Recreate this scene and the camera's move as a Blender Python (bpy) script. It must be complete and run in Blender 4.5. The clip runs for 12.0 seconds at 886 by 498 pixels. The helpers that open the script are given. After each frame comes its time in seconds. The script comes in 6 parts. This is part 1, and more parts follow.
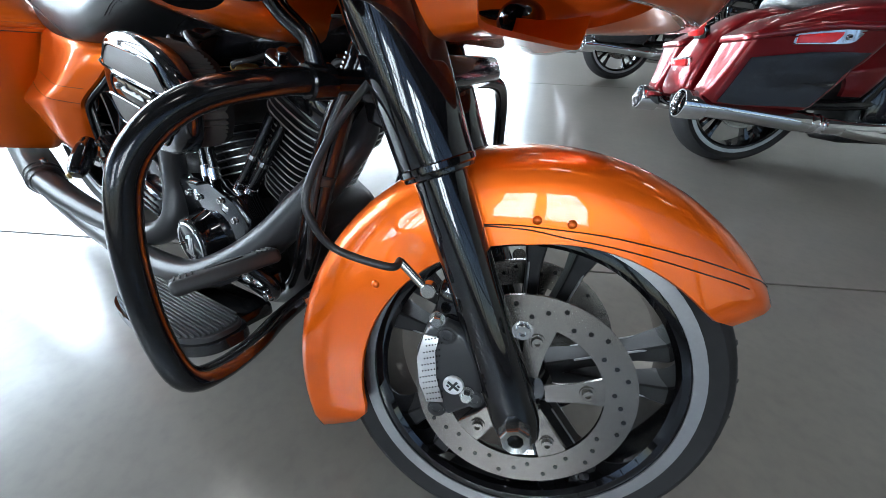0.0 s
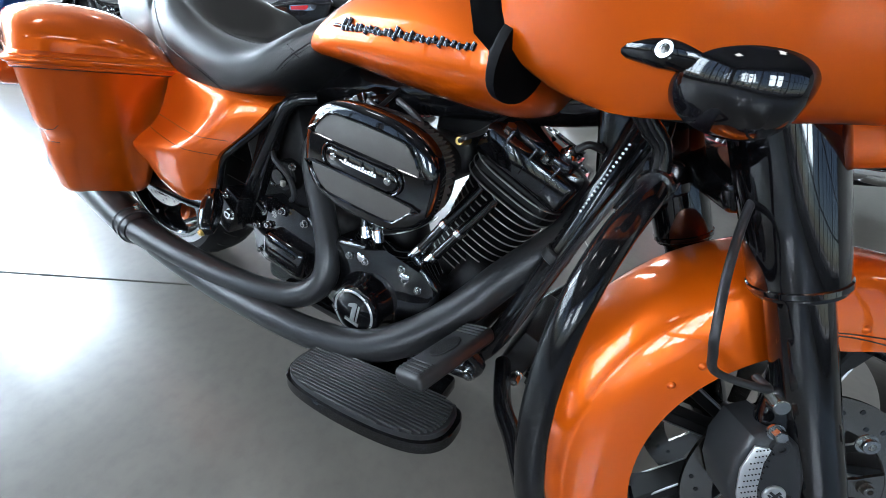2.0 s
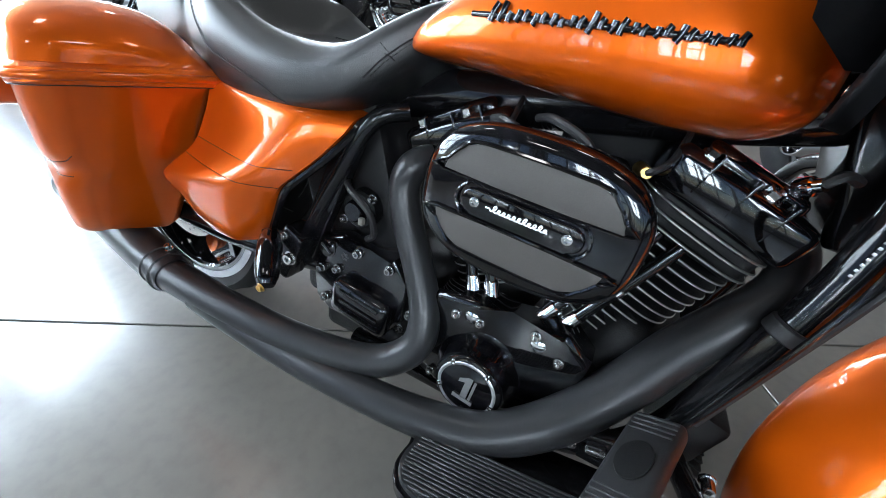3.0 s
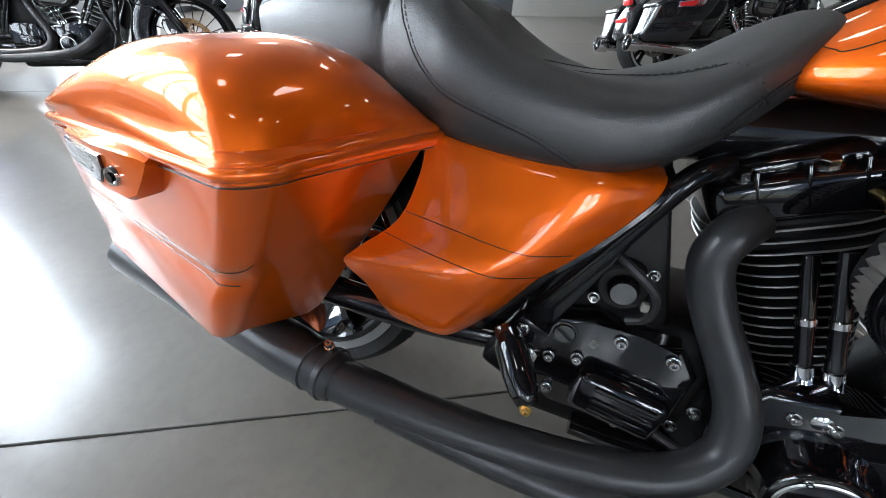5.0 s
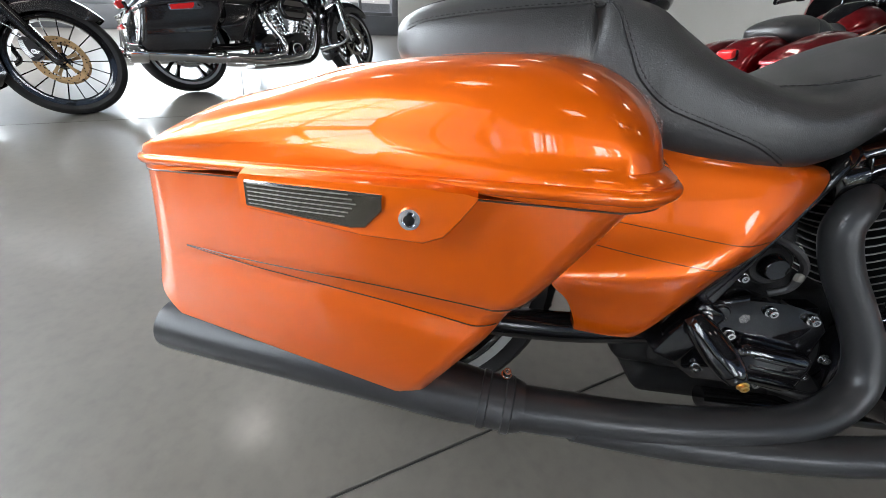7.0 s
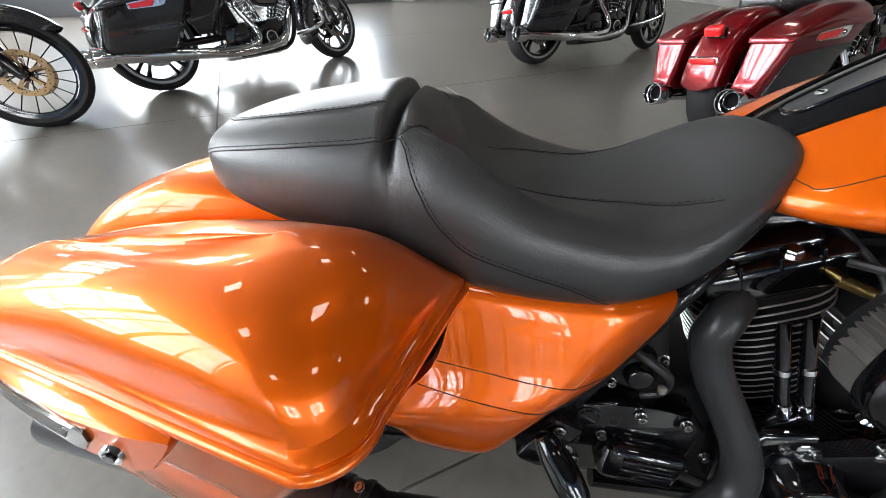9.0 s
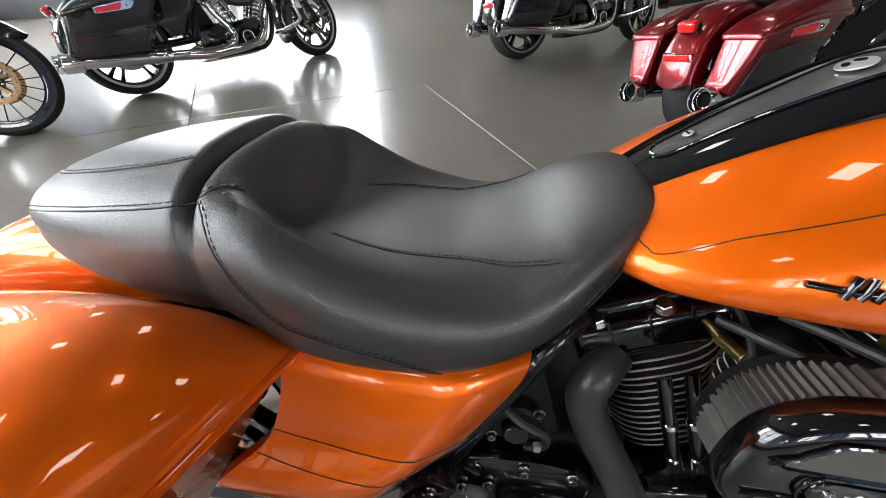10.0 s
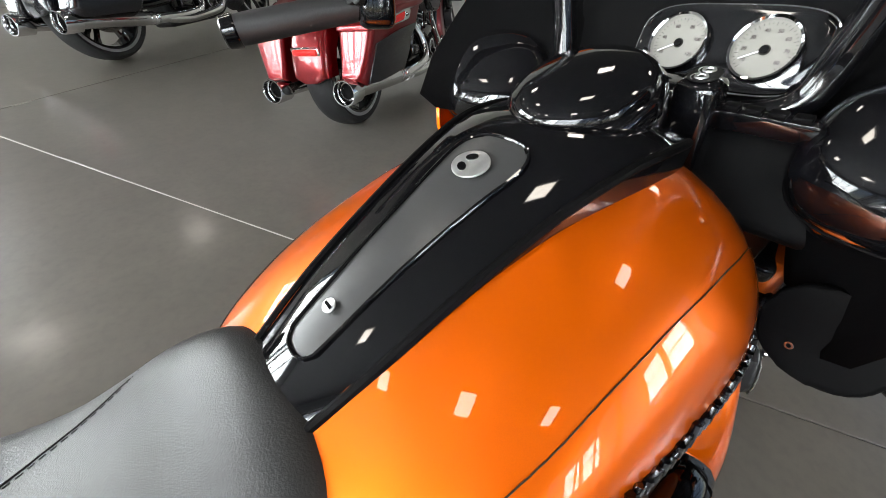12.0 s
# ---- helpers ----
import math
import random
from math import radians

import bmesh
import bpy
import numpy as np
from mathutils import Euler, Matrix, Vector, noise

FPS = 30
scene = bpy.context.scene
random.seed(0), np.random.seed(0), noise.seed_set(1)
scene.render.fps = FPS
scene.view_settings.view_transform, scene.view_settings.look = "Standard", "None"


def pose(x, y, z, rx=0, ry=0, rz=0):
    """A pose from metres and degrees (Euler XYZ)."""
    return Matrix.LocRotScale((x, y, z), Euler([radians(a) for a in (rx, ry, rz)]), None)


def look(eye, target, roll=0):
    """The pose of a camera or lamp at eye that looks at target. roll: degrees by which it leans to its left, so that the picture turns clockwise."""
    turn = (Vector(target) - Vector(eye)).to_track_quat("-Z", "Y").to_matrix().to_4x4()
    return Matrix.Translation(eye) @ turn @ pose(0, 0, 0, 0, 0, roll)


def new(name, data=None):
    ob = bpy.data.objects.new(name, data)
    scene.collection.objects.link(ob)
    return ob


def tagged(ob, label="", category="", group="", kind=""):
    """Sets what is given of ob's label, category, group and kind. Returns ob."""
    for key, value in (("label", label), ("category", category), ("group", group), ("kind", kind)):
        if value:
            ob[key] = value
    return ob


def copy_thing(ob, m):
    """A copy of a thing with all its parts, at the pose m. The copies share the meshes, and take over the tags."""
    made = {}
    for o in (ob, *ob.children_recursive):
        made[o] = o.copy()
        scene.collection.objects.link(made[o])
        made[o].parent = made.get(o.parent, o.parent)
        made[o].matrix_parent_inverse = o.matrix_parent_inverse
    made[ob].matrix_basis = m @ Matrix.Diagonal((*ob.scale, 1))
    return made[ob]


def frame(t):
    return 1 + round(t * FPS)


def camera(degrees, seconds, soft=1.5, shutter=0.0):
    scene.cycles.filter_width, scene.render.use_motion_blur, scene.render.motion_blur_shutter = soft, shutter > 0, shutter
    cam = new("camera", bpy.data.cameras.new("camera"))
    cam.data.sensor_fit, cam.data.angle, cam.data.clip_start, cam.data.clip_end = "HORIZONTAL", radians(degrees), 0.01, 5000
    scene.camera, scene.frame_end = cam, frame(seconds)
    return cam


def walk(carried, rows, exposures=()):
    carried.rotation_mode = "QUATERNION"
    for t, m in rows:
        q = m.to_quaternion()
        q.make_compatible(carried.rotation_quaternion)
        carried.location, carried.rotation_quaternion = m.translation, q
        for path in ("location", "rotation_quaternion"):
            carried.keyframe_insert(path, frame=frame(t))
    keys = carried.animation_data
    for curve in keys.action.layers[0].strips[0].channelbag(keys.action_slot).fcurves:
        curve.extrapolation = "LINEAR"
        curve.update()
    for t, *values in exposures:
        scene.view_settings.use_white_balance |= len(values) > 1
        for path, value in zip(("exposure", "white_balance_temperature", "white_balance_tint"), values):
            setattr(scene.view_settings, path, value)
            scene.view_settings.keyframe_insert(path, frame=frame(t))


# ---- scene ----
from mathutils.bvhtree import BVHTree

PATH = [
    (0, (1.6671, -0.3172, 0.7590), (1.0068, 0.7076, -0.1150), 2.22),
    (0.5, (1.6042, -0.3280, 0.7815), (0.9064, 0.6673, -0.0973), 2.92),
    (1, (1.4895, -0.3732, 0.7915), (0.8105, 0.6560, -0.0628), 4.49),
    (1.5, (1.3895, -0.4280, 0.8067), (0.7467, 0.6360, -0.0326), 5.20),
    (2, (1.2672, -0.4733, 0.8134), (0.6995, 0.6409, -0.0151), 5.79),
    (2.5, (1.1324, -0.4480, 0.7899), (0.5720, 0.6728, -0.0344), 5.14),
    (3, (0.9937, -0.4059, 0.7849), (0.4399, 0.6980, -0.0662), 4.25),
    (3.2, (0.9514, -0.4143, 0.7909), (0.3952, 0.6857, -0.0638), 3.53),
    (4.8, (0.5692, -0.4093, 0.7807), (0.1044, 0.7162, -0.0953), 1.84),
    (5, (0.5186, -0.4020, 0.7954), (0.0847, 0.7205, -0.1001), 1.92),
    (5.5, (0.4004, -0.4077, 0.8056), (0.0517, 0.7419, -0.0928), 1.99),
    (6, (0.2364, -0.4478, 0.8012), (0.0242, 0.7638, -0.0573), 2.79),
    (6.5, (0.1454, -0.4851, 0.7831), (0.0411, 0.7582, -0.0496), 4.23),
    (6.7, (0.1288, -0.4862, 0.7723), (0.0487, 0.7593, -0.0596), 4.53),
    (8.3, (0.1968, -0.4119, 0.8899), (0.1399, 0.7997, 0.0075), 0.82),
    (8.5, (0.2379, -0.3856, 0.9105), (0.1623, 0.8066, 0.0034), -0.35),
    (9, (0.3607, -0.3074, 0.9393), (0.2399, 0.8538, -0.0026), 0.30),
    (9.5, (0.4522, -0.2504, 0.9606), (0.3024, 0.8938, 0.0023), 0.53),
    (10, (0.5406, -0.2136, 0.9761), (0.4053, 0.9262, 0.0103), -0.98),
    (10.5, (0.6169, -0.1860, 0.9837), (0.5818, 0.9550, 0.0105), -2.13),
    (11, (0.6682, -0.1416, 0.9982), (1.0152, 0.9469, 0.0263), 2.55),
    (11.5, (0.7018, -0.0472, 0.9817), (1.3394, 0.8855, -0.0050), 5.81),
    (12, (0.6988, 0.0385, 1.0138), (1.4829, 0.8594, 0.0333), 7.22),
]
cam = camera(98.67, 12.0, 0.8)
walk(cam, [(t, look(eye, target, roll)) for t, eye, target, roll in PATH],
     [(0.0, 0.52, 6250, 10), (2.0, 0.52, 6150, 10), (3.2, 0.55, 6250, 10), (4.8, 0.10, 6550, 13), (6.5, 0.12, 6800, 14), (9.5, 0.20, 7100, 15), (11.0, 0.24, 7300, 15), (12.0, 0.26, 7200, 13)])

# ---- world, daylight and lamps ----
world = bpy.data.worlds.new("sky")
scene.world = world
world.use_nodes = True
wn = world.node_tree
sky = wn.nodes.new("ShaderNodeTexSky")
sky.sky_type = 'NISHITA'
sky.sun_disc = False
sky.sun_elevation = radians(64)
sky.sun_rotation = radians(240)
wn.links.new(sky.outputs["Color"], wn.nodes["Background"].inputs["Color"])
wn.nodes["Background"].inputs["Strength"].default_value = 0.14
scene.view_settings.exposure = 0.0

# room axes: the floor's saw cuts and the walls stand at 30 degrees to the motorcycle
TURN = Matrix.Rotation(radians(30), 4, 'Z')


def room(u, v, z=0.0):
    return TURN @ Vector((u, v, z))


def area_lamp(name, place, target, sx, sy, power, colour):
    data = bpy.data.lights.new(name, 'AREA')
    data.shape, data.size, data.size_y = 'RECTANGLE', sx, sy
    data.energy, data.color = power, colour
    ob = new(name, data)
    ob.matrix_world = look(place, target)
    return tagged(ob, kind="structure")


U_WALL, V_BACK, V_FAR, U_FAR, CEIL = -3.35, -5.2, 8.4, 8.5, 3.9
SILL, HEAD = 0.34, 3.5
sun_data = bpy.data.lights.new("sun", 'SUN')
sun_data.energy, sun_data.angle, sun_data.color = 4.0, radians(0.5), (1.0, 0.95, 0.88)
sun = new("sun", sun_data)
sun.matrix_world = look(room(-4.4, 0.5, 9.0), room(0, 0, 0))
tagged(sun, kind="structure")
for n, power in enumerate((220, 480, 560)):
    v = 0.1 + n * 3.0
    area_lamp("window_daylight", room(U_WALL - 0.35, v, 2.2), room(3, v, 1.4), 2.8, 2.5, power, (0.80, 0.91, 1.0))
for n in range(2):
    u = -1.2 + n * 2.6
    area_lamp("window_daylight", room(u, V_FAR + 0.35, 2.2), room(u, 0, 1.0), 2.4, 2.5, 270, (0.82, 0.92, 1.0))
for u in (-2.1, -1.3, 0.8, 1.6):
    area_lamp("window_daylight", room(u, V_BACK - 0.35, 2.2), room(u, 3, 1.0), 0.62, 1.5, 36, (0.86, 0.94, 1.0))

# ---- materials ----


def material(name, base, rough=0.5, metal=0.0, coat=0.0, spec=0.5, grain=0.0, grain_scale=60.0, stain=0.0, stain_scale=3.0,
             bump=0.0, bump_scale=200.0, rough_var=0.0, coords="Object"):
    m = bpy.data.materials.new(name)
    m.use_nodes = True
    t = m.node_tree
    b = t.nodes["Principled BSDF"]
    b.inputs["Base Color"].default_value = (*base, 1)
    b.inputs["Roughness"].default_value = rough
    b.inputs["Metallic"].default_value = metal
    b.inputs["Coat Weight"].default_value = coat
    b.inputs["Coat Roughness"].default_value = 0.015
    b.inputs["Specular IOR Level"].default_value = spec
    co = t.nodes.new("ShaderNodeTexCoord").outputs[coords]
    last = None
    for amount, scale, detail in ((grain, grain_scale, 4.0), (stain, stain_scale, 5.0)):
        if amount:
            nz = t.nodes.new("ShaderNodeTexNoise")
            nz.inputs["Scale"].default_value, nz.inputs["Detail"].default_value = scale, detail
            t.links.new(co, nz.inputs["Vector"])
            mix = t.nodes.new("ShaderNodeMix")
            mix.data_type = 'RGBA'
            mix.inputs[6].default_value = (*[c * (1 - amount) for c in base], 1)
            mix.inputs[7].default_value = (*[min(1, c * (1 + amount)) for c in base], 1)
            t.links.new(nz.outputs["Fac"], mix.inputs[0])
            if last:
                both = t.nodes.new("ShaderNodeMix")
                both.data_type = 'RGBA'
                both.inputs[0].default_value = 0.5
                t.links.new(last, both.inputs[6])
                t.links.new(mix.outputs[2], both.inputs[7])
                last = both.outputs[2]
            else:
                last = mix.outputs[2]
    if last:
        t.links.new(last, b.inputs["Base Color"])
    if rough_var:
        nz = t.nodes.new("ShaderNodeTexNoise")
        nz.inputs["Scale"].default_value, nz.inputs["Detail"].default_value = stain_scale * 1.7, 6.0
        t.links.new(co, nz.inputs["Vector"])
        rg = t.nodes.new("ShaderNodeMapRange")
        rg.inputs["From Min"].default_value, rg.inputs["From Max"].default_value = 0.12, 0.88
        rg.inputs["To Min"].default_value, rg.inputs["To Max"].default_value = max(0.02, rough - rough_var), rough + rough_var
        t.links.new(nz.outputs["Fac"], rg.inputs["Value"])
        t.links.new(rg.outputs["Result"], b.inputs["Roughness"])
    if bump:
        nz = t.nodes.new("ShaderNodeTexNoise")
        nz.inputs["Scale"].default_value, nz.inputs["Detail"].default_value = bump_scale, 3.0
        t.links.new(co, nz.inputs["Vector"])
        bp = t.nodes.new("ShaderNodeBump")
        bp.inputs["Strength"].default_value, bp.inputs["Distance"].default_value = bump, 0.002
        t.links.new(nz.outputs["Fac"], bp.inputs["Height"])
        t.links.new(bp.outputs["Normal"], b.inputs["Normal"])
    return m


def paint(name, base, metal=0.35, rough=0.32):
    return material(name, base, rough, metal, coat=1.0, grain=0.16, grain_scale=1400.0, stain=0.05, stain_scale=2.0)


def emitter(name, colour, strength):
    m = material(name, colour, 0.4)
    b = m.node_tree.nodes["Principled BSDF"]
    b.inputs["Emission Color"].default_value = (*colour, 1)
    b.inputs["Emission Strength"].default_value = strength
    return m


ORANGE = paint("amber_paint", (0.66, 0.098, 0.0008), 0.58, 0.36)
ORANGE.node_tree.nodes["Principled BSDF"].inputs["Specular Tint"].default_value = (1.0, 0.70, 0.35, 1)
GLOSS = material("gloss_black", (0.0025, 0.0025, 0.003), 0.06, 0.0, coat=0.7, spec=0.5, grain=0.2, grain_scale=300)
SATIN = material("satin_black_ceramic", (0.030, 0.0305, 0.032), 0.30, 0.35, spec=0.4, grain=0.15, grain_scale=400, stain=0.1, stain_scale=8, bump=0.05, bump_scale=900)
WRINKLE = material("textured_black", (0.006, 0.006, 0.0064), 0.46, 0.0, spec=0.25, grain=0.2, grain_scale=500, bump=0.35, bump_scale=1200)
FRAME = material("frame_black", (0.005, 0.005, 0.0055), 0.12, 0.0, coat=0.1, spec=0.42, grain=0.2, grain_scale=80)
LEATHER = material("seat_vinyl", (0.014, 0.0145, 0.015), 0.37, 0.0, spec=0.7, grain=0.14, grain_scale=40, stain=0.30, stain_scale=7, bump=0.22, bump_scale=700, rough_var=0.06)
RUBBER = material("rubber", (0.013, 0.013, 0.0137), 0.5, 0.0, grain=0.25, grain_scale=70, stain=0.2, stain_scale=9, bump=0.1, bump_scale=400)
TYRE = material("tyre_rubber", (0.013, 0.013, 0.0135), 0.68, 0.0, spec=0.22, grain=0.3, grain_scale=60, stain=0.25, stain_scale=10, bump=0.12, bump_scale=500)
CHROME = material("chrome", (0.82, 0.82, 0.83), 0.07, 1.0, grain=0.05, grain_scale=50)
STEEL = material("zinc_steel", (0.52, 0.52, 0.51), 0.2, 1.0, grain=0.12, grain_scale=200)
DISC = material("brake_steel", (0.30, 0.28, 0.255), 0.26, 1.0, grain=0.2, grain_scale=120, stain=0.2, stain_scale=14)
SILVER = material("machined_silver", (0.36, 0.365, 0.37), 0.32, 0.8, grain=0.08, grain_scale=200)
FIN = material("machined_fin_edge", (0.55, 0.55, 0.54), 0.28, 0.9, grain=0.05, grain_scale=200)
INSERT = material("dark_grey_insert", (0.062, 0.058, 0.053), 0.45, 0.0, spec=0.3, grain=0.35, grain_scale=900, bump=0.2, bump_scale=1500)
INLAY = material("satin_grey_inlay", (0.075, 0.075, 0.075), 0.28, 0.6, spec=0.4, grain=0.12, grain_scale=900, stain=0.1, stain_scale=20)
PANELBLACK = material("inner_panel_black", (0.002, 0.002, 0.0022), 0.6, 0.0, spec=0.05, grain=0.2, grain_scale=300)
STRIPE = material("pinstripe_dark", (0.02, 0.012, 0.008), 0.3, 0.0, coat=0.6)
BRASS = material("brass", (0.65, 0.45, 0.16), 0.3, 1.0, grain=0.1, grain_scale=100)
MESHMETAL = material("perforated_aluminium", (0.66, 0.66, 0.66), 0.3, 0.9, grain=0.1, grain_scale=200)
DIALFACE = material("dial_cream", (0.14, 0.135, 0.118), 0.5, 0.0, grain=0.05, grain_scale=50)
WHITE = material("white_ink", (0.78, 0.78, 0.78), 0.5, grain=0.05, grain_scale=80)
SMOKE = material("smoked_reflector", (0.025, 0.022, 0.016), 0.15, 0.1, coat=1.0, grain=0.3, grain_scale=150)
REDLENS = material("red_lens", (0.55, 0.012, 0.012), 0.12, 0.0, coat=1.0, grain=0.15, grain_scale=80)
AMBERLENS = material("amber_lens", (0.7, 0.22, 0.01), 0.15, 0.0, coat=1.0, grain=0.1, grain_scale=80)
RED = paint("candy_red_paint", (0.15, 0.0008, 0.003), 0.6, 0.28)
BLACKPAINT = paint("black_paint", (0.010, 0.010, 0.012), 0.1, 0.2)
WHITEPAINT = paint("white_paint", (0.76, 0.77, 0.78), 0.0, 0.3)
BLUEPAINT = paint("blue_paint", (0.012, 0.07, 0.26), 0.2, 0.3)
GOLD = material("bronze_disc", (0.24, 0.15, 0.075), 0.35, 0.9, grain=0.15, grain_scale=100)
FORKGOLD = material("amber_reflector", (0.75, 0.25, 0.05), 0.3, 0.1, coat=0.5, grain=0.1, grain_scale=100)

# ---- mesh helpers ----


def finish(bm, sharp=38):
    bmesh.ops.recalc_face_normals(bm, faces=bm.faces)
    for f in bm.faces:
        f.smooth = True
    lim = radians(sharp)
    for e in bm.edges:
        if len(e.link_faces) == 2 and e.calc_face_angle(0) > lim:
            e.smooth = False


def part(name, bm, mat, parent=None, label="", sharp=38):
    """One mesh object out of a bmesh, under a thing or a part."""
    finish(bm, sharp)
    me = bpy.data.meshes.new(name)
    bm.to_mesh(me)
    bm.free()
    for m in (mat if isinstance(mat, (list, tuple)) else [mat]):
        me.materials.append(m)
    ob = new(name, me)
    ob.parent = parent
    if label:
        ob["label"] = label
    return ob


def thing(name, m, label, category, group=""):
    ob = new(name)
    ob.empty_display_size = 0.1
    ob.matrix_world = m
    return tagged(ob, label, category, group)


def add(bm, other, m=None):
    """Joins another bmesh into bm."""
    if m is not None:
        other.transform(m)
    me = bpy.data.meshes.new("scratch")
    other.to_mesh(me)
    other.free()
    bm.from_mesh(me)
    bpy.data.meshes.remove(me)
    return bm


def box(sx, sy, sz, bevel=0.0, m=None, seg=2):
    bm = bmesh.new()
    bmesh.ops.create_cube(bm, size=1.0)
    bmesh.ops.scale(bm, vec=(sx, sy, sz), verts=bm.verts)
    if bevel:
        bmesh.ops.bevel(bm, geom=list(bm.edges), offset=bevel, segments=seg, profile=0.5, affect='EDGES')
    if m is not None:
        bm.transform(m)
    return bm


def toward(p, d):
    """A pose at p whose z axis points along d."""
    return Matrix.Translation(p) @ Vector(d).to_track_quat('Z', 'Y').to_matrix().to_4x4()


def lathe(profile, m=None, seg=32, closed=False):
    """Turns (radius, height) pairs round z."""
    bm = bmesh.new()
    rings = []
    for r, h in profile:
        if r < 1e-6:
            rings.append([bm.verts.new((0, 0, h))])
        else:
            rings.append([bm.verts.new((r * math.cos(2 * math.pi * k / seg), r * math.sin(2 * math.pi * k / seg), h)) for k in range(seg)])
    pairs = list(zip(rings, rings[1:])) + ([(rings[-1], rings[0])] if closed else [])
    for a, b in pairs:
        for k in range(seg):
            n = (k + 1) % seg
            if len(a) == 1 and len(b) == 1:
                continue
            if len(a) == 1:
                bm.faces.new((a[0], b[k], b[n]))
            elif len(b) == 1:
                bm.faces.new((a[k], a[n], b[0]))
            else:
                bm.faces.new((a[k], a[n], b[n], b[k]))
    if m is not None:
        bm.transform(m)
    return bm


def rod(p0, p1, r0, r1=None, seg=16, edge=0.0):
    p0, p1 = Vector(p0), Vector(p1)
    r1 = r0 if r1 is None else r1
    h = (p1 - p0).length
    e = edge or min(r0, r1, h) * 0.12
    return lathe([(0, 0), (r0 - e, 0), (r0, e), (r1, h - e), (r1 - e, h), (0, h)], toward(p0, p1 - p0), seg)


def spline(pts, steps=8, closed=False):
    """A Catmull-Rom curve through points."""
    p = [Vector(q) for q in pts]
    n = len(p)
    if n < 3:
        return p
    out = []
    for k in range(n if closed else n - 1):
        a, b, c, d = (p[(k - 1) % n], p[k], p[(k + 1) % n], p[(k + 2) % n]) if closed else (p[max(k - 1, 0)], p[k], p[k + 1], p[min(k + 2, n - 1)])
        for s in range(steps):
            t = s / steps
            out.append(0.5 * ((2 * b) + (c - a) * t + (2 * a - 5 * b + 4 * c - d) * t * t + (3 * b - a - 3 * c + d) * t ** 3))
    if not closed:
        out.append(p[-1])
    return out


def tube(pts, r, seg=12, steps=6, smooth=True, closed=False, radii=None):
    """A round tube along points; radii: one per given point."""
    path = spline(pts, steps, closed) if smooth else [Vector(q) for q in pts]
    n = len(path)
    if radii:
        rr = []
        for k in range(n):
            f = k / (n - 1) * (len(radii) - 1)
            i = min(int(f), len(radii) - 2)
            rr.append(radii[i] + (radii[i + 1] - radii[i]) * (f - i))
    else:
        rr = [r] * n
    bm = bmesh.new()
    rings = []
    side = None
    for k in range(n):
        if closed:
            d = path[(k + 1) % n] - path[k - 1]
        else:
            d = path[min(k + 1, n - 1)] - path[max(k - 1, 0)]
        d.normalize()
        if side is None:
            side = d.orthogonal().normalized()
        side = (side - d * side.dot(d)).normalized()
        up = d.cross(side)
        rings.append([bm.verts.new(path[k] + rr[k] * (math.cos(2 * math.pi * s / seg) * side + math.sin(2 * math.pi * s / seg) * up)) for s in range(seg)])
    for a, b in list(zip(rings, rings[1:])) + ([(rings[-1], rings[0])] if closed else []):
        for s in range(seg):
            bm.faces.new((a[s], a[(s + 1) % seg], b[(s + 1) % seg], b[s]))
    if not closed:
        bm.faces.new(rings[0])
        bm.faces.new(rings[-1])
    return bm


def loft(rings, caps=True, closed=True):
    """A skin over rings of equal point counts."""
    bm = bmesh.new()
    vs = [[bm.verts.new(p) for p in ring] for ring in rings]
    n = len(vs[0])
    for a, b in zip(vs, vs[1:]):
        for k in range(n if closed else n - 1):
            bm.faces.new((a[k], a[(k + 1) % n], b[(k + 1) % n], b[k]))
    if caps and closed:
        for ring in (vs[0], vs[-1]):
            c = bm.verts.new(sum((v.co for v in ring), Vector()) / n)
            for k in range(n):
                bm.faces.new((ring[k], ring[(k + 1) % n], c))
    return bm


def shell(grid, thick, inward):
    """A panel with thickness from a grid of points; inward: the direction of its back."""
    rows, cols = len(grid), len(grid[0])
    inw = Vector(inward).normalized() * thick
    bm = bmesh.new()
    f = [[bm.verts.new(p) for p in row] for row in grid]
    b = [[bm.verts.new(Vector(p) + inw) for p in row] for row in grid]
    for g in (f, b):
        for i in range(rows - 1):
            for k in range(cols - 1):
                bm.faces.new((g[i][k], g[i][k + 1], g[i + 1][k + 1], g[i + 1][k]))
    rim = [(0, k) for k in range(cols)] + [(i, cols - 1) for i in range(1, rows)] + [(rows - 1, k) for k in range(cols - 2, -1, -1)] + [(i, 0) for i in range(rows - 2, 0, -1)]
    for (i, k), (i2, k2) in zip(rim, rim[1:] + rim[:1]):
        bm.faces.new((f[i][k], f[i2][k2], b[i2][k2], b[i][k]))
    return bm


def plate(outline, thick, m, bevel=0.0):
    """A flat plate: an outline in its own xy plane, made thick along z."""
    bm = bmesh.new()
    lo = [bm.verts.new((x, y, 0)) for x, y in outline]
    hi = [bm.verts.new((x, y, thick)) for x, y in outline]
    n = len(lo)
    bm.faces.new(lo[::-1])
    top = bm.faces.new(hi)
    for k in range(n):
        bm.faces.new((lo[k], lo[(k + 1) % n], hi[(k + 1) % n], hi[k]))
    if bevel:
        bmesh.ops.bevel(bm, geom=list(top.edges), offset=bevel, segments=3, profile=0.5, affect='EDGES')
    bm.transform(m)
    return bm


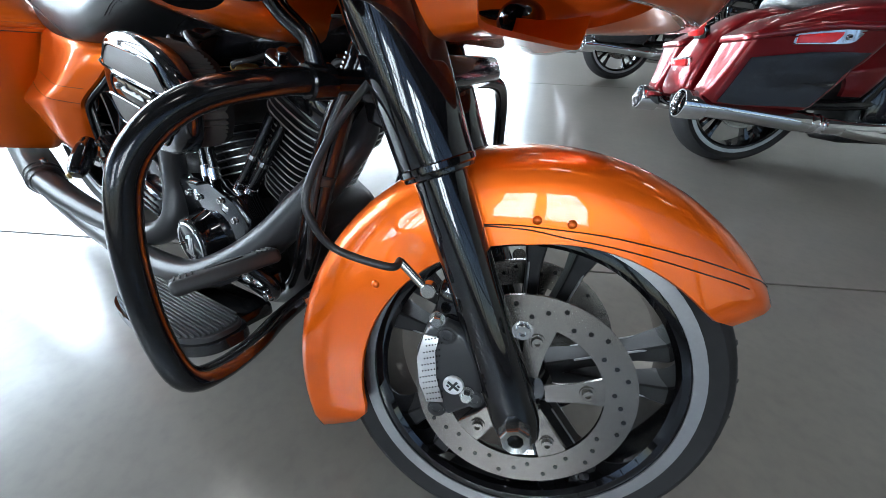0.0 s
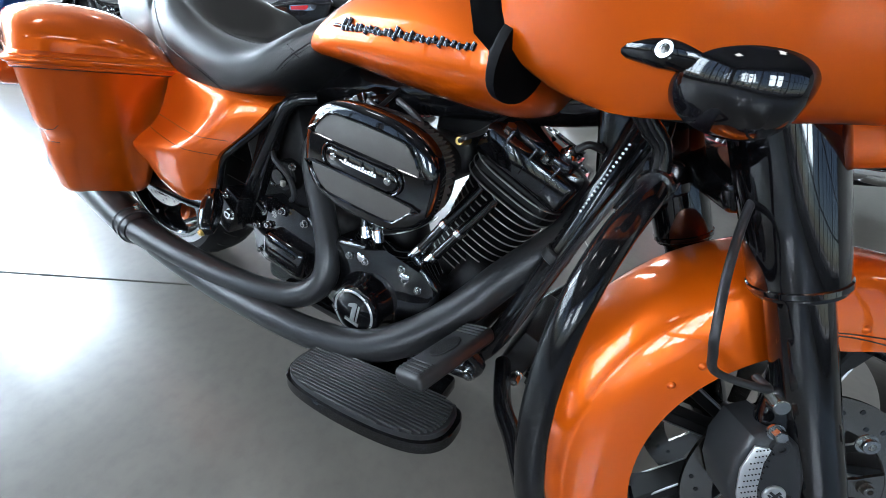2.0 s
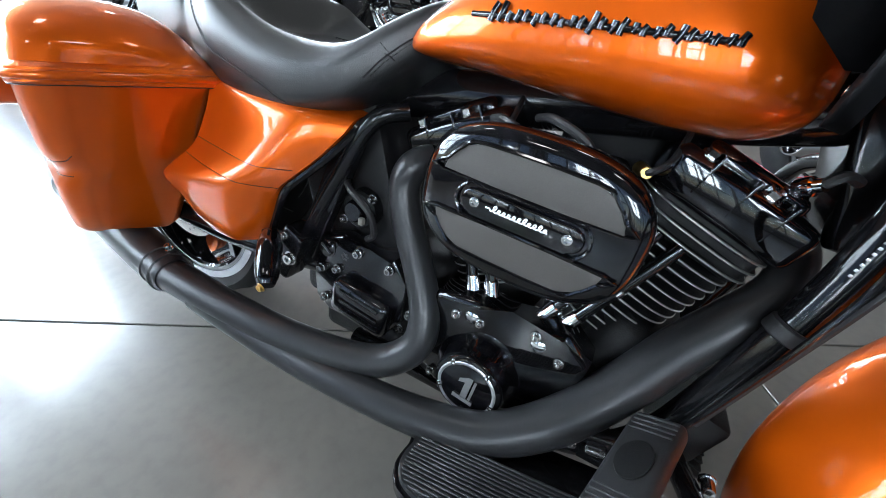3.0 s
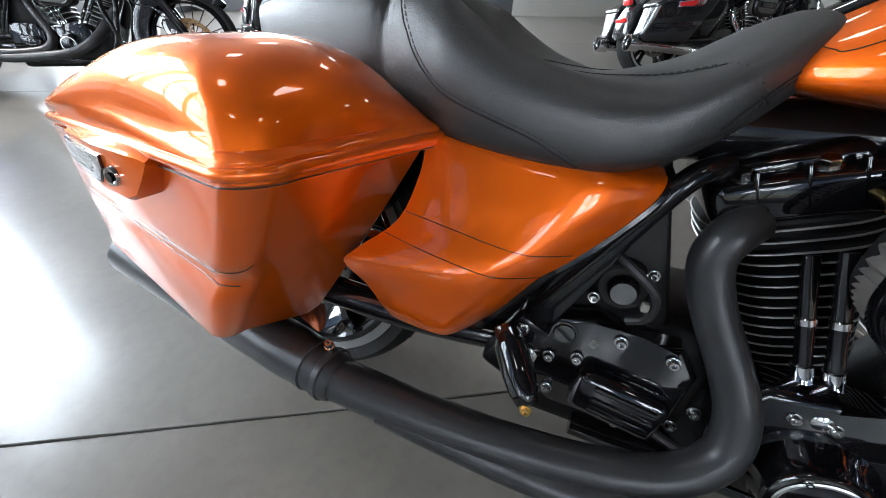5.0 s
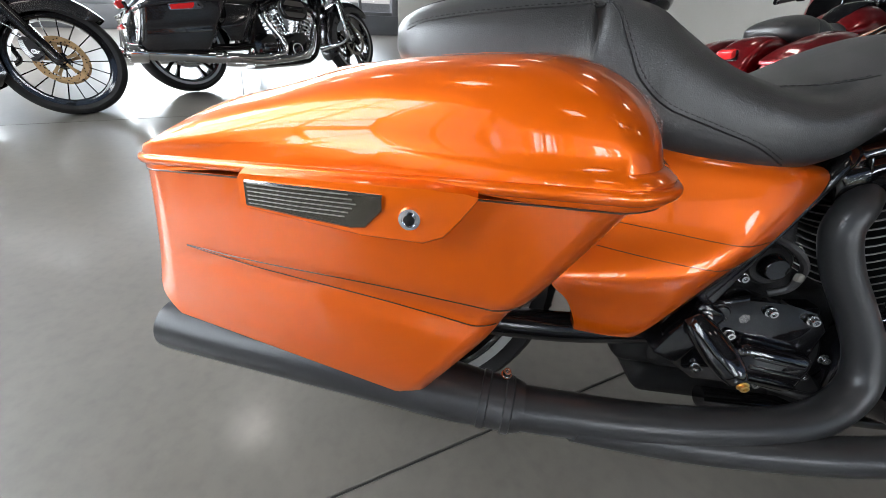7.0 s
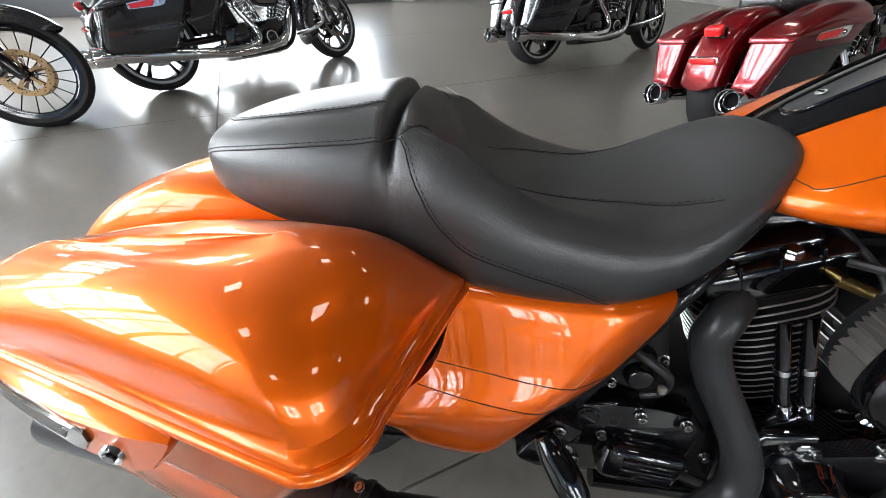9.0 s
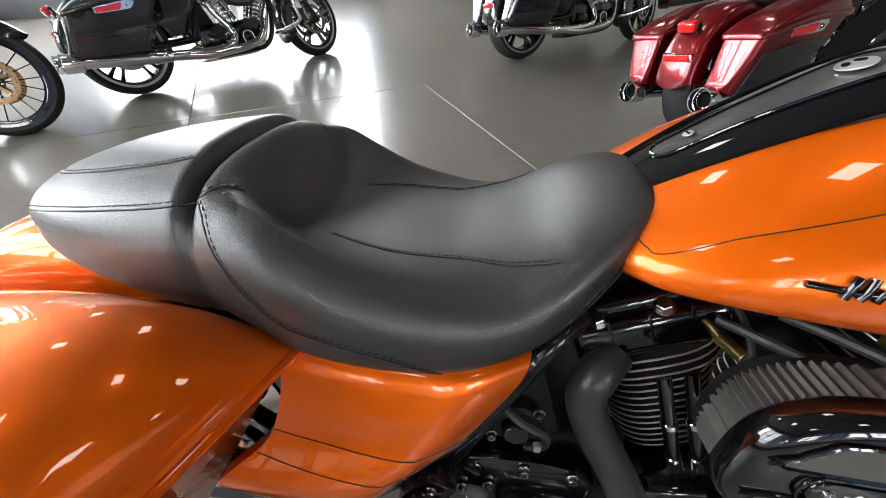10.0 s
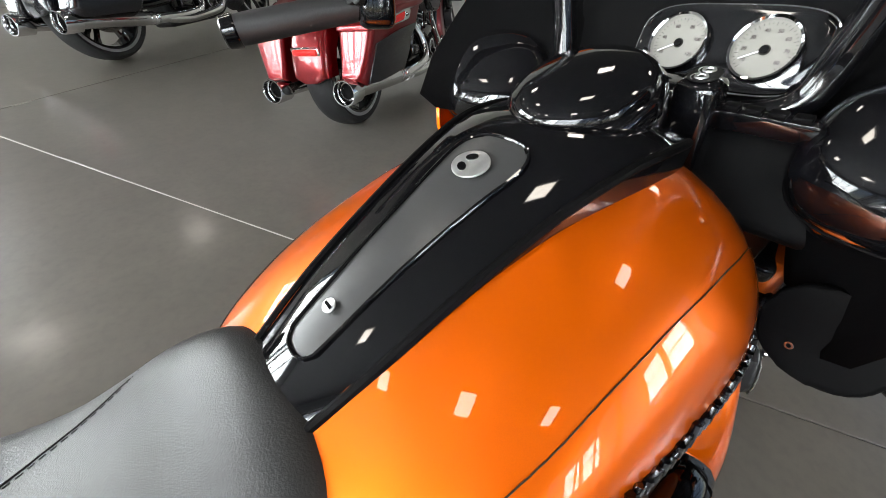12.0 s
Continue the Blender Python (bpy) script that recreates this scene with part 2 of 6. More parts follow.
def ring_super(x, w, zt, zb, n=2.4, seg=40, y0=0.0, dish=0.0, low=None):
    """A cross-section in the plane x = const."""
    out = []
    zc, h = (zt + zb) / 2, (zt - zb) / 2
    for k in range(seg):
        a = 2 * math.pi * k / seg
        c, s = math.cos(a), math.sin(a)
        e = 2 / (low if low and s < 0 else n)
        y = w * math.copysign(abs(c) ** e, c)
        z = zc + h * math.copysign(abs(s) ** e, s)
        if s > 0 and dish:
            z -= dish * (1 - min(1.0, abs(y) / (0.82 * w)) ** 3.4) * s
        out.append(Vector((x, y0 + y, z)))
    return out


def between(table, x):
    """Linear interpolation in rows of (x, a, b, ...)."""
    if x <= table[0][0]:
        return table[0][1:]
    for p, q in zip(table, table[1:]):
        if x <= q[0]:
            f = (x - p[0]) / (q[0] - p[0])
            return tuple(a + (b - a) * f for a, b in zip(p[1:], q[1:]))
    return table[-1][1:]


def smooth_table(table, steps=5):
    """The same rows, finer, on a smooth curve."""
    cols = len(table[0])
    out = []
    n = len(table)
    for k in range(n - 1):
        a, b, c, d = table[max(k - 1, 0)], table[k], table[k + 1], table[min(k + 2, n - 1)]
        for s in range(steps):
            t = s / steps
            out.append(tuple(0.5 * (2 * b[i] + (c[i] - a[i]) * t + (2 * a[i] - 5 * b[i] + 4 * c[i] - d[i]) * t * t + (3 * b[i] - a[i] - 3 * c[i] + d[i]) * t ** 3) for i in range(cols)))
    out.append(tuple(table[-1]))
    return out


def oval(rx, ry, n=2.0, seg=32):
    out = []
    for k in range(seg):
        a = 2 * math.pi * k / seg
        c, s = math.cos(a), math.sin(a)
        out.append((rx * math.copysign(abs(c) ** (2 / n), c), ry * math.copysign(abs(s) ** (2 / n), s)))
    return out


def stadium(length, height, seg=10):
    r = height / 2
    h = length / 2 - r
    return [(h + r * math.cos(a), r * math.sin(a)) for a in (-math.pi / 2 + math.pi * k / seg for k in range(seg + 1))] + \
           [(-h + r * math.cos(a), r * math.sin(a)) for a in (math.pi / 2 + math.pi * k / seg for k in range(seg + 1))]


def tree_of(bm):
    bm.normal_update()
    return BVHTree.FromBMesh(bm)


def drape(tree, pts, direction, lift=0.0006, steps=10):
    """Lays a curve on a surface, looking along direction."""
    d = Vector(direction).normalized()
    out = []
    for p in spline(pts, steps):
        hit = tree.ray_cast(p - d * 0.6, d)
        if hit[0] is not None:
            nrm = hit[1] if hit[1].dot(d) < 0 else -hit[1]
            out.append(hit[0] + nrm * lift)
    return out


def on_skin(tree, pts, lift=0.0004, steps=5):
    """Lays a curve that runs close to a surface onto it."""
    out = []
    for p in spline(pts, steps):
        hit = tree.find_nearest(p)
        out.append(hit[0] + hit[1] * (lift if hit[1].dot(hit[0] - Vector((p.x, 0, 0.66))) > 0 else -lift))
    return out


def bolt(p, d, r=0.008, h=0.008):
    """A socket-head screw with its washer."""
    return lathe([(0, 0), (r * 1.35, 0), (r * 1.35, h * 0.15), (r, h * 0.18), (r, h * 0.92), (r * 0.92, h), (r * 0.5, h), (r * 0.5, h * 0.5), (0, h * 0.5)], toward(p, d), 14)


def hexbolt(p, d, r=0.009, h=0.008):
    bm = lathe([(0, 0), (r * 1.3, 0), (r * 1.3, h * 0.2), (0, h * 0.2)], toward(p, d), 16)
    return add(bm, lathe([(0, h * 0.2), (r, h * 0.2), (r, h * 0.9), (r * 0.85, h), (0, h)], toward(p, d), 6))


def writing(text, size, m, depth=0.0004):
    """Letters as a mesh."""
    cu = bpy.data.curves.new("scratch", 'FONT')
    cu.body, cu.size, cu.extrude, cu.align_x, cu.align_y = text, size, depth, 'CENTER', 'CENTER'
    ob = bpy.data.objects.new("scratch", cu)
    me = bpy.data.meshes.new_from_object(ob)
    bm = bmesh.new()
    bm.from_mesh(me)
    bpy.data.objects.remove(ob)
    bpy.data.curves.remove(cu)
    bpy.data.meshes.remove(me)
    bm.transform(m)
    return bm


def script_curve(length, tall, loops):
    """A smooth running line like handwriting, as (x, y) points; loops: the relative height of each stroke."""
    pts = [(0.0, 0.0), (length * 0.07, tall * 0.05)]
    n = len(loops)
    step = length * 0.90 / n
    for k, h in enumerate(loops):
        x0 = length * 0.09 + step * k
        for q in range(8):
            a = 2 * math.pi * q / 8
            pts.append((x0 + step * (q / 8.0) + 0.45 * step * math.sin(a) + 0.30 * tall * h * (0.5 - 0.5 * math.cos(a)), tall * (h * (0.5 - 0.5 * math.cos(a)) - 0.45)))
    pts.append((length, -tall * 0.3))
    return pts

# ---- the room ----
CONCRETE = material("polished_concrete", (0.096, 0.089, 0.079), 0.28, 0.0, coat=0.42, spec=0.42, grain=0.16, grain_scale=55, stain=0.24, stain_scale=1.3, bump=0.02, bump_scale=160, coords="Generated")
for node in CONCRETE.node_tree.nodes:
    if node.type == 'TEX_COORD':
        for link in list(CONCRETE.node_tree.links):
            if link.from_node == node:
                CONCRETE.node_tree.links.new(node.outputs["Object"], link.to_socket)
cn = CONCRETE.node_tree
cb = cn.nodes["Principled BSDF"]
cb.inputs["Coat Roughness"].default_value = 0.13
cco = cn.nodes.new("ShaderNodeTexCoord").outputs["Object"]


def scatter(scale, lo, hi, detail=2.0):
    """A mask of scattered small marks."""
    nz = cn.nodes.new("ShaderNodeTexNoise")
    nz.inputs["Scale"].default_value, nz.inputs["Detail"].default_value = scale, detail
    cn.links.new(cco, nz.inputs["Vector"])
    rg = cn.nodes.new("ShaderNodeMapRange")
    rg.inputs["From Min"].default_value, rg.inputs["From Max"].default_value = lo, hi
    cn.links.new(nz.outputs["Fac"], rg.inputs["Value"])
    return rg.outputs["Result"]


def tint(mask, colour, amount):
    """Mixes a colour into the concrete where the mask is set."""
    old = cb.inputs["Base Color"].links[0].from_socket
    k = cn.nodes.new("ShaderNodeMath")
    k.operation = 'MULTIPLY'
    k.inputs[1].default_value = amount
    cn.links.new(mask, k.inputs[0])
    mx = cn.nodes.new("ShaderNodeMix")
    mx.data_type = 'RGBA'
    mx.inputs[7].default_value = (*colour, 1)
    cn.links.new(k.outputs[0], mx.inputs[0])
    cn.links.new(old, mx.inputs[6])
    cn.links.new(mx.outputs[2], cb.inputs["Base Color"])


tint(scatter(0.8, 0.25, 0.85, 1.0), (0.15, 0.130, 0.105), 0.40)
tint(scatter(1.9, 0.30, 0.90, 1.0), (0.06, 0.06, 0.06), 0.22)
tint(scatter(9.0, 0.40, 0.85, 6.0), (0.15, 0.135, 0.115), 0.40)
tint(scatter(34.0, 0.45, 0.90, 6.0), (0.05, 0.048, 0.045), 0.40)
CUT = material("saw_cut_filler", (0.05, 0.05, 0.048), 0.8, grain=0.4, grain_scale=90, bump=0.3, bump_scale=300)
FILLER = material("pale_joint_filler", (0.42, 0.41, 0.38), 0.7, grain=0.2, grain_scale=90)
WALLPAINT = material("dark_wall_paint", (0.06, 0.062, 0.066), 0.5, grain=0.1, grain_scale=30, stain=0.15, stain_scale=2, bump=0.05, bump_scale=200)
GREYWALL = material("grey_wall_paint", (0.21, 0.20, 0.18), 0.6, grain=0.06, grain_scale=30, stain=0.12, stain_scale=1.2, bump=0.05, bump_scale=200)
CEILPAINT = material("ceiling_paint", (0.028, 0.028, 0.029), 0.8, grain=0.08, grain_scale=20, stain=0.1, stain_scale=1)
ALU = material("window_frame_aluminium", (0.12, 0.12, 0.125), 0.4, 0.6, grain=0.08, grain_scale=120)
PANEL = emitter("lamp_panel", (1.0, 0.97, 0.92), 9.0)
OUTSIDE = material("pale_paving", (0.45, 0.44, 0.42), 0.8, grain=0.1, grain_scale=8, stain=0.15, stain_scale=0.5)
GLASS = bpy.data.materials.new("window_glass")
GLASS.use_nodes = True
gb = GLASS.node_tree.nodes["Principled BSDF"]
gb.inputs["Base Color"].default_value = (0.95, 0.97, 0.97, 1)
gb.inputs["Roughness"].default_value = 0.0
gb.inputs["Transmission Weight"].default_value = 1.0
gb.inputs["IOR"].default_value = 1.45

U_CUTS = [-12.0, -6.8, -3.2, -0.2, 1.53, 4.2, 8.6, 13.0]
V_CUTS = [-10.0, -5.3, -2.5, -0.12, 2.60, 4.9, 9.6, 14.0]


def make_floor():
    floor = part("floor", box(60, 60, 0.05, 0, TURN @ Matrix.Translation((0, 0, -0.031))), CUT)
    tagged(floor, "grey polished concrete floor with straight saw cuts", "floor", kind="structure")
    gap = 0.0026
    for k in range(len(V_CUTS) - 1):
        cuts = [u for u in U_CUTS if u != (-0.2 if V_CUTS[k] < 2 else 1.53)]
        for i in range(len(cuts) - 1):
            u0, u1, v0, v1 = cuts[i] + gap, cuts[i + 1] - gap, V_CUTS[k] + gap, V_CUTS[k + 1] - gap
            m = TURN @ Matrix.Translation(((u0 + u1) / 2, (v0 + v1) / 2, -0.01))
            part("slab", box(u1 - u0, v1 - v0, 0.02, 0.0018, m, 1), CONCRETE, floor)
    part("joint_filler", box(0.005, 2.70, 0.004, 0, TURN @ Matrix.Translation((1.53, 1.24, -0.0025))), FILLER, floor)
    part("saw_cut", box(0.010, 1.4, 0.004, 0, TURN @ Matrix.Translation((-0.2, 1.9, -0.0014))), RUBBER, floor)
    return floor


make_floor()
ground = part("ground", box(400, 400, 0.1, 0, Matrix.Translation((0, 0, -0.16))), OUTSIDE)
tagged(ground, "pale paved ground outside the showroom windows", "ground", kind="structure")


def window_wall(name, along, fixed, v0, v1, bays, normal):
    """A wall with a dark knee wall, a row of tall windows and a header. along: 'v' or 'u'."""
    t = 0.2

    def place(a, z):
        return room(fixed, a, z) if along == 'v' else room(a, fixed, z)
    rot = TURN if along == 'u' else TURN @ Matrix.Rotation(radians(90), 4, 'Z')
    mid, length = (v0 + v1) / 2, v1 - v0

    def slab(a, z, la, lz, th=t, bevel=0.004):
        return box(la, th, lz, bevel, Matrix.Translation(place(a, z)) @ rot)
    wall = part(name, add(slab(mid, SILL / 2, length, SILL), slab(mid, (HEAD + CEIL) / 2, length, CEIL - HEAD)), WALLPAINT)
    tagged(wall, "dark painted knee wall below tall showroom windows", "wall", kind="structure")
    step = length / bays
    for n in range(bays + 1):
        a = min(max(v0 + n * step, v0 + 0.06), v1 - 0.06)
        part("pillar", slab(a, (SILL + HEAD) / 2, 0.12, HEAD - SILL, 0.16), ALU, wall)
    for n in range(bays):
        a = v0 + (n + 0.5) * step
        win = part("window_%d" % (n + 1), slab(a, SILL + 0.03, step - 0.13, 0.06, 0.1), ALU)
        tagged(win, "tall gridded aluminium showroom window", "window", "showroom windows", "structure")
        part("window_frame", slab(a, HEAD - 0.03, step - 0.13, 0.06, 0.1), ALU, win)
        for k in range(3):
            part("mullion", slab(a - step / 2 + step * (k + 1) / 4, (SILL + HEAD) / 2, 0.05, HEAD - SILL - 0.12, 0.08), ALU, win)
        for z in (1.25, 2.2):
            part("transom", slab(a, z, step - 0.13, 0.05, 0.07), ALU, win)
        pane = part("pane", slab(a, (SILL + HEAD) / 2, step - 0.14, HEAD - SILL - 0.1, 0.008, 0), GLASS, win)
        pane.visible_shadow = False
    return wall


window_wall("wall_west", 'v', U_WALL, V_BACK, V_FAR, 5, 1)
window_wall("wall_south", 'u', V_BACK, U_WALL + 0.12, U_FAR, 4, 1)
window_wall("wall_north_glazed", 'u', V_FAR, U_WALL + 0.12, 2.9, 2, 1)
for nm, m, sx, sy in (("wall_east", room(U_FAR + 0.1, (V_BACK + V_FAR) / 2, CEIL / 2), 0.2, V_FAR - V_BACK + 0.4),
                      ("wall_north", room((2.9 + U_FAR) / 2, V_FAR, CEIL / 2), U_FAR - 2.9 - 0.02, 0.2)):
    w = part(nm, box(sx, sy, CEIL, 0.004, Matrix.Translation(m) @ TURN), GREYWALL)
    tagged(w, "plain grey painted showroom wall", "wall", kind="structure")
ceil = part("ceiling", box(U_FAR - U_WALL + 0.6, V_FAR - V_BACK + 0.6, 0.15, 0, Matrix.Translation(room((U_WALL + U_FAR) / 2, (V_BACK + V_FAR) / 2, CEIL + 0.077)) @ TURN), CEILPAINT)
tagged(ceil, "plain grey painted ceiling over the showroom", "ceiling", kind="structure")


def ceiling_lamp(m):
    lamp = thing("ceiling_light", m, "small square white ceiling light panel", "ceiling light", "ceiling lights")
    part("frame", box(0.46, 0.46, 0.03, 0.004, Matrix.Translation((0, 0, -0.016))), ALU, lamp)
    part("diffuser", box(0.40, 0.40, 0.012, 0.003, Matrix.Translation((0, 0, -0.037))), PANEL, lamp)
    return lamp


first = None
for u in (-0.9, 1.7, 4.4):
    for v in (-2.3, 0.3, 2.9, 5.6):
        m = Matrix.Translation(room(u, v, CEIL)) @ TURN
        first = copy_thing(first, m) if first else ceiling_lamp(m)

# ---- the amber touring motorcycle ----
BIKE = pose(0, 0.088, 0.005, -8.8, 0.68, 0)
STEER_AXIS = Vector((-0.438, 0, 0.899)).normalized()


def wheel(parent, name, m, r, width, rim_mat, spokes, discs=(1, -1), disc_mat=DISC, lip=SILVER, wire=False, rotor_r=0.149, tread=True, detail=True):
    """A wheel about the y axis of m. Its right side is -y."""
    turn = m @ Matrix.Rotation(radians(90), 4, 'X')  # lathe axis z -> -y
    rr = r - (0.053 if detail else 0.058)
    hub = part(name, lathe([(0, -0.062), (0.03, -0.062), (0.042, -0.05), (0.034, -0.03), (0.034, 0.03), (0.042, 0.05), (0.03, 0.062), (0, 0.062)], turn, 28), rim_mat, parent)
    w = width / 2
    prof = []
    for k in range(13):
        a = math.pi * k / 12
        prof.append((rr + 0.012 + (r - rr - 0.012) * math.sin(a) ** 0.75, -w * math.cos(a) * (1.0 if 0 < k < 12 else 0.86)))
    prof += [(rr - 0.004, w * 0.78), (rr - 0.004, -w * 0.78)]
    part("tyre", lathe(prof, turn, 72, True), TYRE, hub, "black rubber tyre with grooved tread")
    if tread:
        for k in range(30):
            a = 2 * math.pi * k / 30
            for sgn in (1, -1):
                pts = []
                for s in range(5):
                    q = s / 4
                    ph = math.pi / 2 + sgn * (0.12 + 0.62 * q)
                    rad = rr + 0.012 + (r - rr - 0.012) * math.sin(ph) ** 0.75 + 0.0004
                    aa = a + 0.11 * q + (0.1 if sgn > 0 else 0)
                    pts.append(m @ Vector((rad * math.cos(aa), sgn * w * abs(math.cos(ph)), rad * math.sin(aa))))
                part("tread_groove", tube(pts, 0.0016, 5, 2), CUT, hub)
    lipw = w * 0.82
    part("rim", lathe([(rr + 0.004, -lipw), (rr + 0.012, -lipw + 0.004), (rr - 0.012, -lipw * 0.5), (rr - 0.02, 0), (rr - 0.012, lipw * 0.5), (rr + 0.012, lipw - 0.004), (rr + 0.004, lipw),
                       (rr - 0.024, lipw), (rr - 0.03, lipw - 0.006), (rr - 0.034, 0), (rr - 0.03, -lipw + 0.006), (rr - 0.024, -lipw)], turn, 72, True), rim_mat, hub)
    for sgn in (1, -1):
        part("rim_lip", lathe([(rr + 0.006, sgn * (lipw + 0.0006)), (rr + 0.006, sgn * (lipw + 0.003)), (rr - 0.012, sgn * (lipw + 0.003)), (rr - 0.012, sgn * (lipw + 0.0006))], turn, 72, True), lip, hub, "machined silver rim edge")
    if wire:
        for k in range(spokes):
            a = 2 * math.pi * k / spokes
            s = 1 if k % 2 else -1
            b = a + s * 0.25
            part("spoke", rod(m @ Vector((0.036 * math.cos(b), s * 0.03, 0.036 * math.sin(b))), m @ Vector(((rr - 0.028) * math.cos(a), 0, (rr - 0.028) * math.sin(a))), 0.0035, None, 6), rim_mat, hub)
    else:
        for k in range(spokes):
            for s in (-1, 1):
                a = 2 * math.pi * k / spokes + 0.3
                a0, a1 = a + s * 0.14, a + s * 0.17
                p0 = Vector((0.036 * math.cos(a0), 0, 0.036 * math.sin(a0)))
                p1 = Vector(((rr - 0.03) * math.cos(a1), 0, (rr - 0.03) * math.sin(a1)))
                d = (p1 - p0).normalized()
                q = Vector((-d.z, 0, d.x))
                rings = []
                for f, hw, hy in ((0, 0.012, 0.022), (0.3, 0.0085, 0.017), (0.75, 0.009, 0.017), (1.0, 0.015, 0.024)):
                    c = p0.lerp(p1, f)
                    rings.append([m @ (c + q * hw * i + Vector((0, hy * j, 0))) for i, j in ((-1, -1), (-0.8, -1.12), (0.8, -1.12), (1, -1), (1, 1), (0.8, 1.12), (-0.8, 1.12), (-1, 1))])
                sp = part("spoke", loft(rings), WRINKLE if detail else rim_mat, hub)
                if detail:
                    for sy in (-1, 1):
                        line = [m @ (p0.lerp(p1, f) + Vector((0, sy * (0.0192 + 0.0075 * max(0, f - 0.7)), 0)) + q * s * 0.0078) for f in (0.25, 0.6, 0.92)]
                        part("spoke_edge", tube(line, 0.0015, 6, 4), lip, sp)
    for sgn in discs:
        off = -sgn * 0.072
        band = 0.042 if detail else 0.030
        t2 = m @ Matrix.Rotation(radians(90), 4, 'X') @ Matrix.Translation((0, 0, -off))
        disc = part("brake_disc", lathe([(rotor_r, -0.0025), (rotor_r, 0.0025), (rotor_r - band, 0.0025), (rotor_r - band, -0.0025)], t2, 72, True), disc_mat, hub, "drilled steel brake disc")
        bm = bmesh.new()
        holes = 40
        for k in range(holes):
            a = 2 * math.pi * k / holes
            rad = rotor_r - 0.012 - 0.009 * (k % 3)
            add(bm, lathe([(0, -0.003), (0.0033, -0.003), (0.0033, 0.003), (0, 0.003)], t2 @ Matrix.Translation((rad * math.cos(a), rad * math.sin(a), 0)), 8))
        part("disc_hole", bm, GLOSS, disc)
        for k in range(5):
            a = 2 * math.pi * k / 5 + 0.35
            c, s = math.cos(a), math.sin(a)
            k2 = 0.72 if detail else 0.42
            arm = [(0.03, -0.018 * k2), (0.07, -0.02 * k2), (rotor_r - 0.04, -0.03 * k2), (rotor_r - 0.036, 0.03 * k2), (0.07, 0.02 * k2), (0.03, 0.018 * k2)]
            part("disc_arm", plate([(x * c - y * s, x * s + y * c) for x, y in arm], 0.004, t2 @ Matrix.Translation((0, 0, -0.002))), disc_mat, disc)
            if detail:
                d = (t2.to_3x3() @ Vector((0, 0, sgn)))
                part("disc_bolt", bolt(t2 @ Vector((0.085 * c, 0.085 * s, 0.003 * sgn)), d, 0.0078, 0.006), DISC, disc)
    part("axle_sleeve", rod(m @ Vector((0, 0.1, 0)), m @ Vector((0, -0.1, 0)), 0.016, None, 18), SATIN, hub)
    if detail:
        part("valve_stem", rod(m @ Vector((0.15, -0.02, -0.155)), m @ Vector((0.125, -0.05, -0.13)), 0.005, 0.004, 10), RUBBER, hub)
    return hub


def arc_fender(m, radius, half, a0, a1, skirt, thick=0.004, steps=40, seg=16, tip=0.0, skirt_fn=None):
    """A wheel guard about the y axis of m, from angle a0 to a1 (degrees from ahead, upwards)."""
    def ring(f, inset):
        a = radians(a0 + (a1 - a0) * f)
        r = radius - inset
        sk = skirt_fn(f) if skirt_fn else skirt
        hw = half - inset
        if tip:
            e = min(f, 1 - f) / tip
            if e < 1:
                hw *= 0.45 + 0.55 * math.sqrt(max(0.0, 1 - (1 - e) ** 2))
                sk *= 0.25 + 0.75 * e
        pts = []
        for k in range(seg + 1):
            th = math.pi * k / seg
            y = hw * math.copysign(abs(math.cos(th)) ** 0.62, math.cos(th))
            d = (1 - abs(math.sin(th)) ** 0.75) * hw * 0.55
            if k in (0, seg):
                d += sk
            elif k in (1, seg - 1):
                d += sk * 0.5
            pts.append((y, r - d))
        return [m @ Vector((rad * math.cos(a), y, rad * math.sin(a))) for y, rad in pts]
    bm = bmesh.new()
    outer = [[bm.verts.new(p) for p in ring(k / steps, 0)] for k in range(steps + 1)]
    inner = [[bm.verts.new(p) for p in ring(k / steps, thick)] for k in range(steps + 1)]
    for g in (outer, inner):
        for a, b in zip(g, g[1:]):
            for k in range(seg):
                bm.faces.new((a[k], a[k + 1], b[k + 1], b[k]))
    for a, b in ((outer[0], inner[0]), (outer[-1], inner[-1])):
        for k in range(seg):
            bm.faces.new((a[k], a[k + 1], b[k + 1], b[k]))
    for k in (0, seg):
        for i in range(steps):
            bm.faces.new((outer[i][k], outer[i + 1][k], inner[i + 1][k], inner[i][k]))
    return bm


TANK = [(0.648, 0.050, 0.722, 0.704), (0.660, 0.100, 0.742, 0.699), (0.70, 0.148, 0.768, 0.695), (0.75, 0.174, 0.802, 0.692), (0.80, 0.188, 0.831, 0.688), (0.85, 0.195, 0.855, 0.682),
        (0.90, 0.199, 0.874, 0.676), (0.97, 0.202, 0.890, 0.669), (1.03, 0.199, 0.893, 0.666), (1.08, 0.184, 0.880, 0.669), (1.115, 0.146, 0.855, 0.685), (1.135, 0.07, 0.81, 0.72)]


def tank_ring(x, w, zt, zb, seg=48):
    """A tank section: a high rounded crown over a low full belly."""
    zc = zb + 0.31 * (zt - zb)
    out = []
    for k in range(seg):
        a = 2 * math.pi * k / seg
        c, s = math.cos(a), math.sin(a)
        n, h = (2.1, zt - zc) if s > 0 else (3.0, zc - zb)
        out.append(Vector((x, w * math.copysign(abs(c) ** (2 / n), c), zc + h * math.copysign(abs(s) ** (2 / n), s))))
    return out


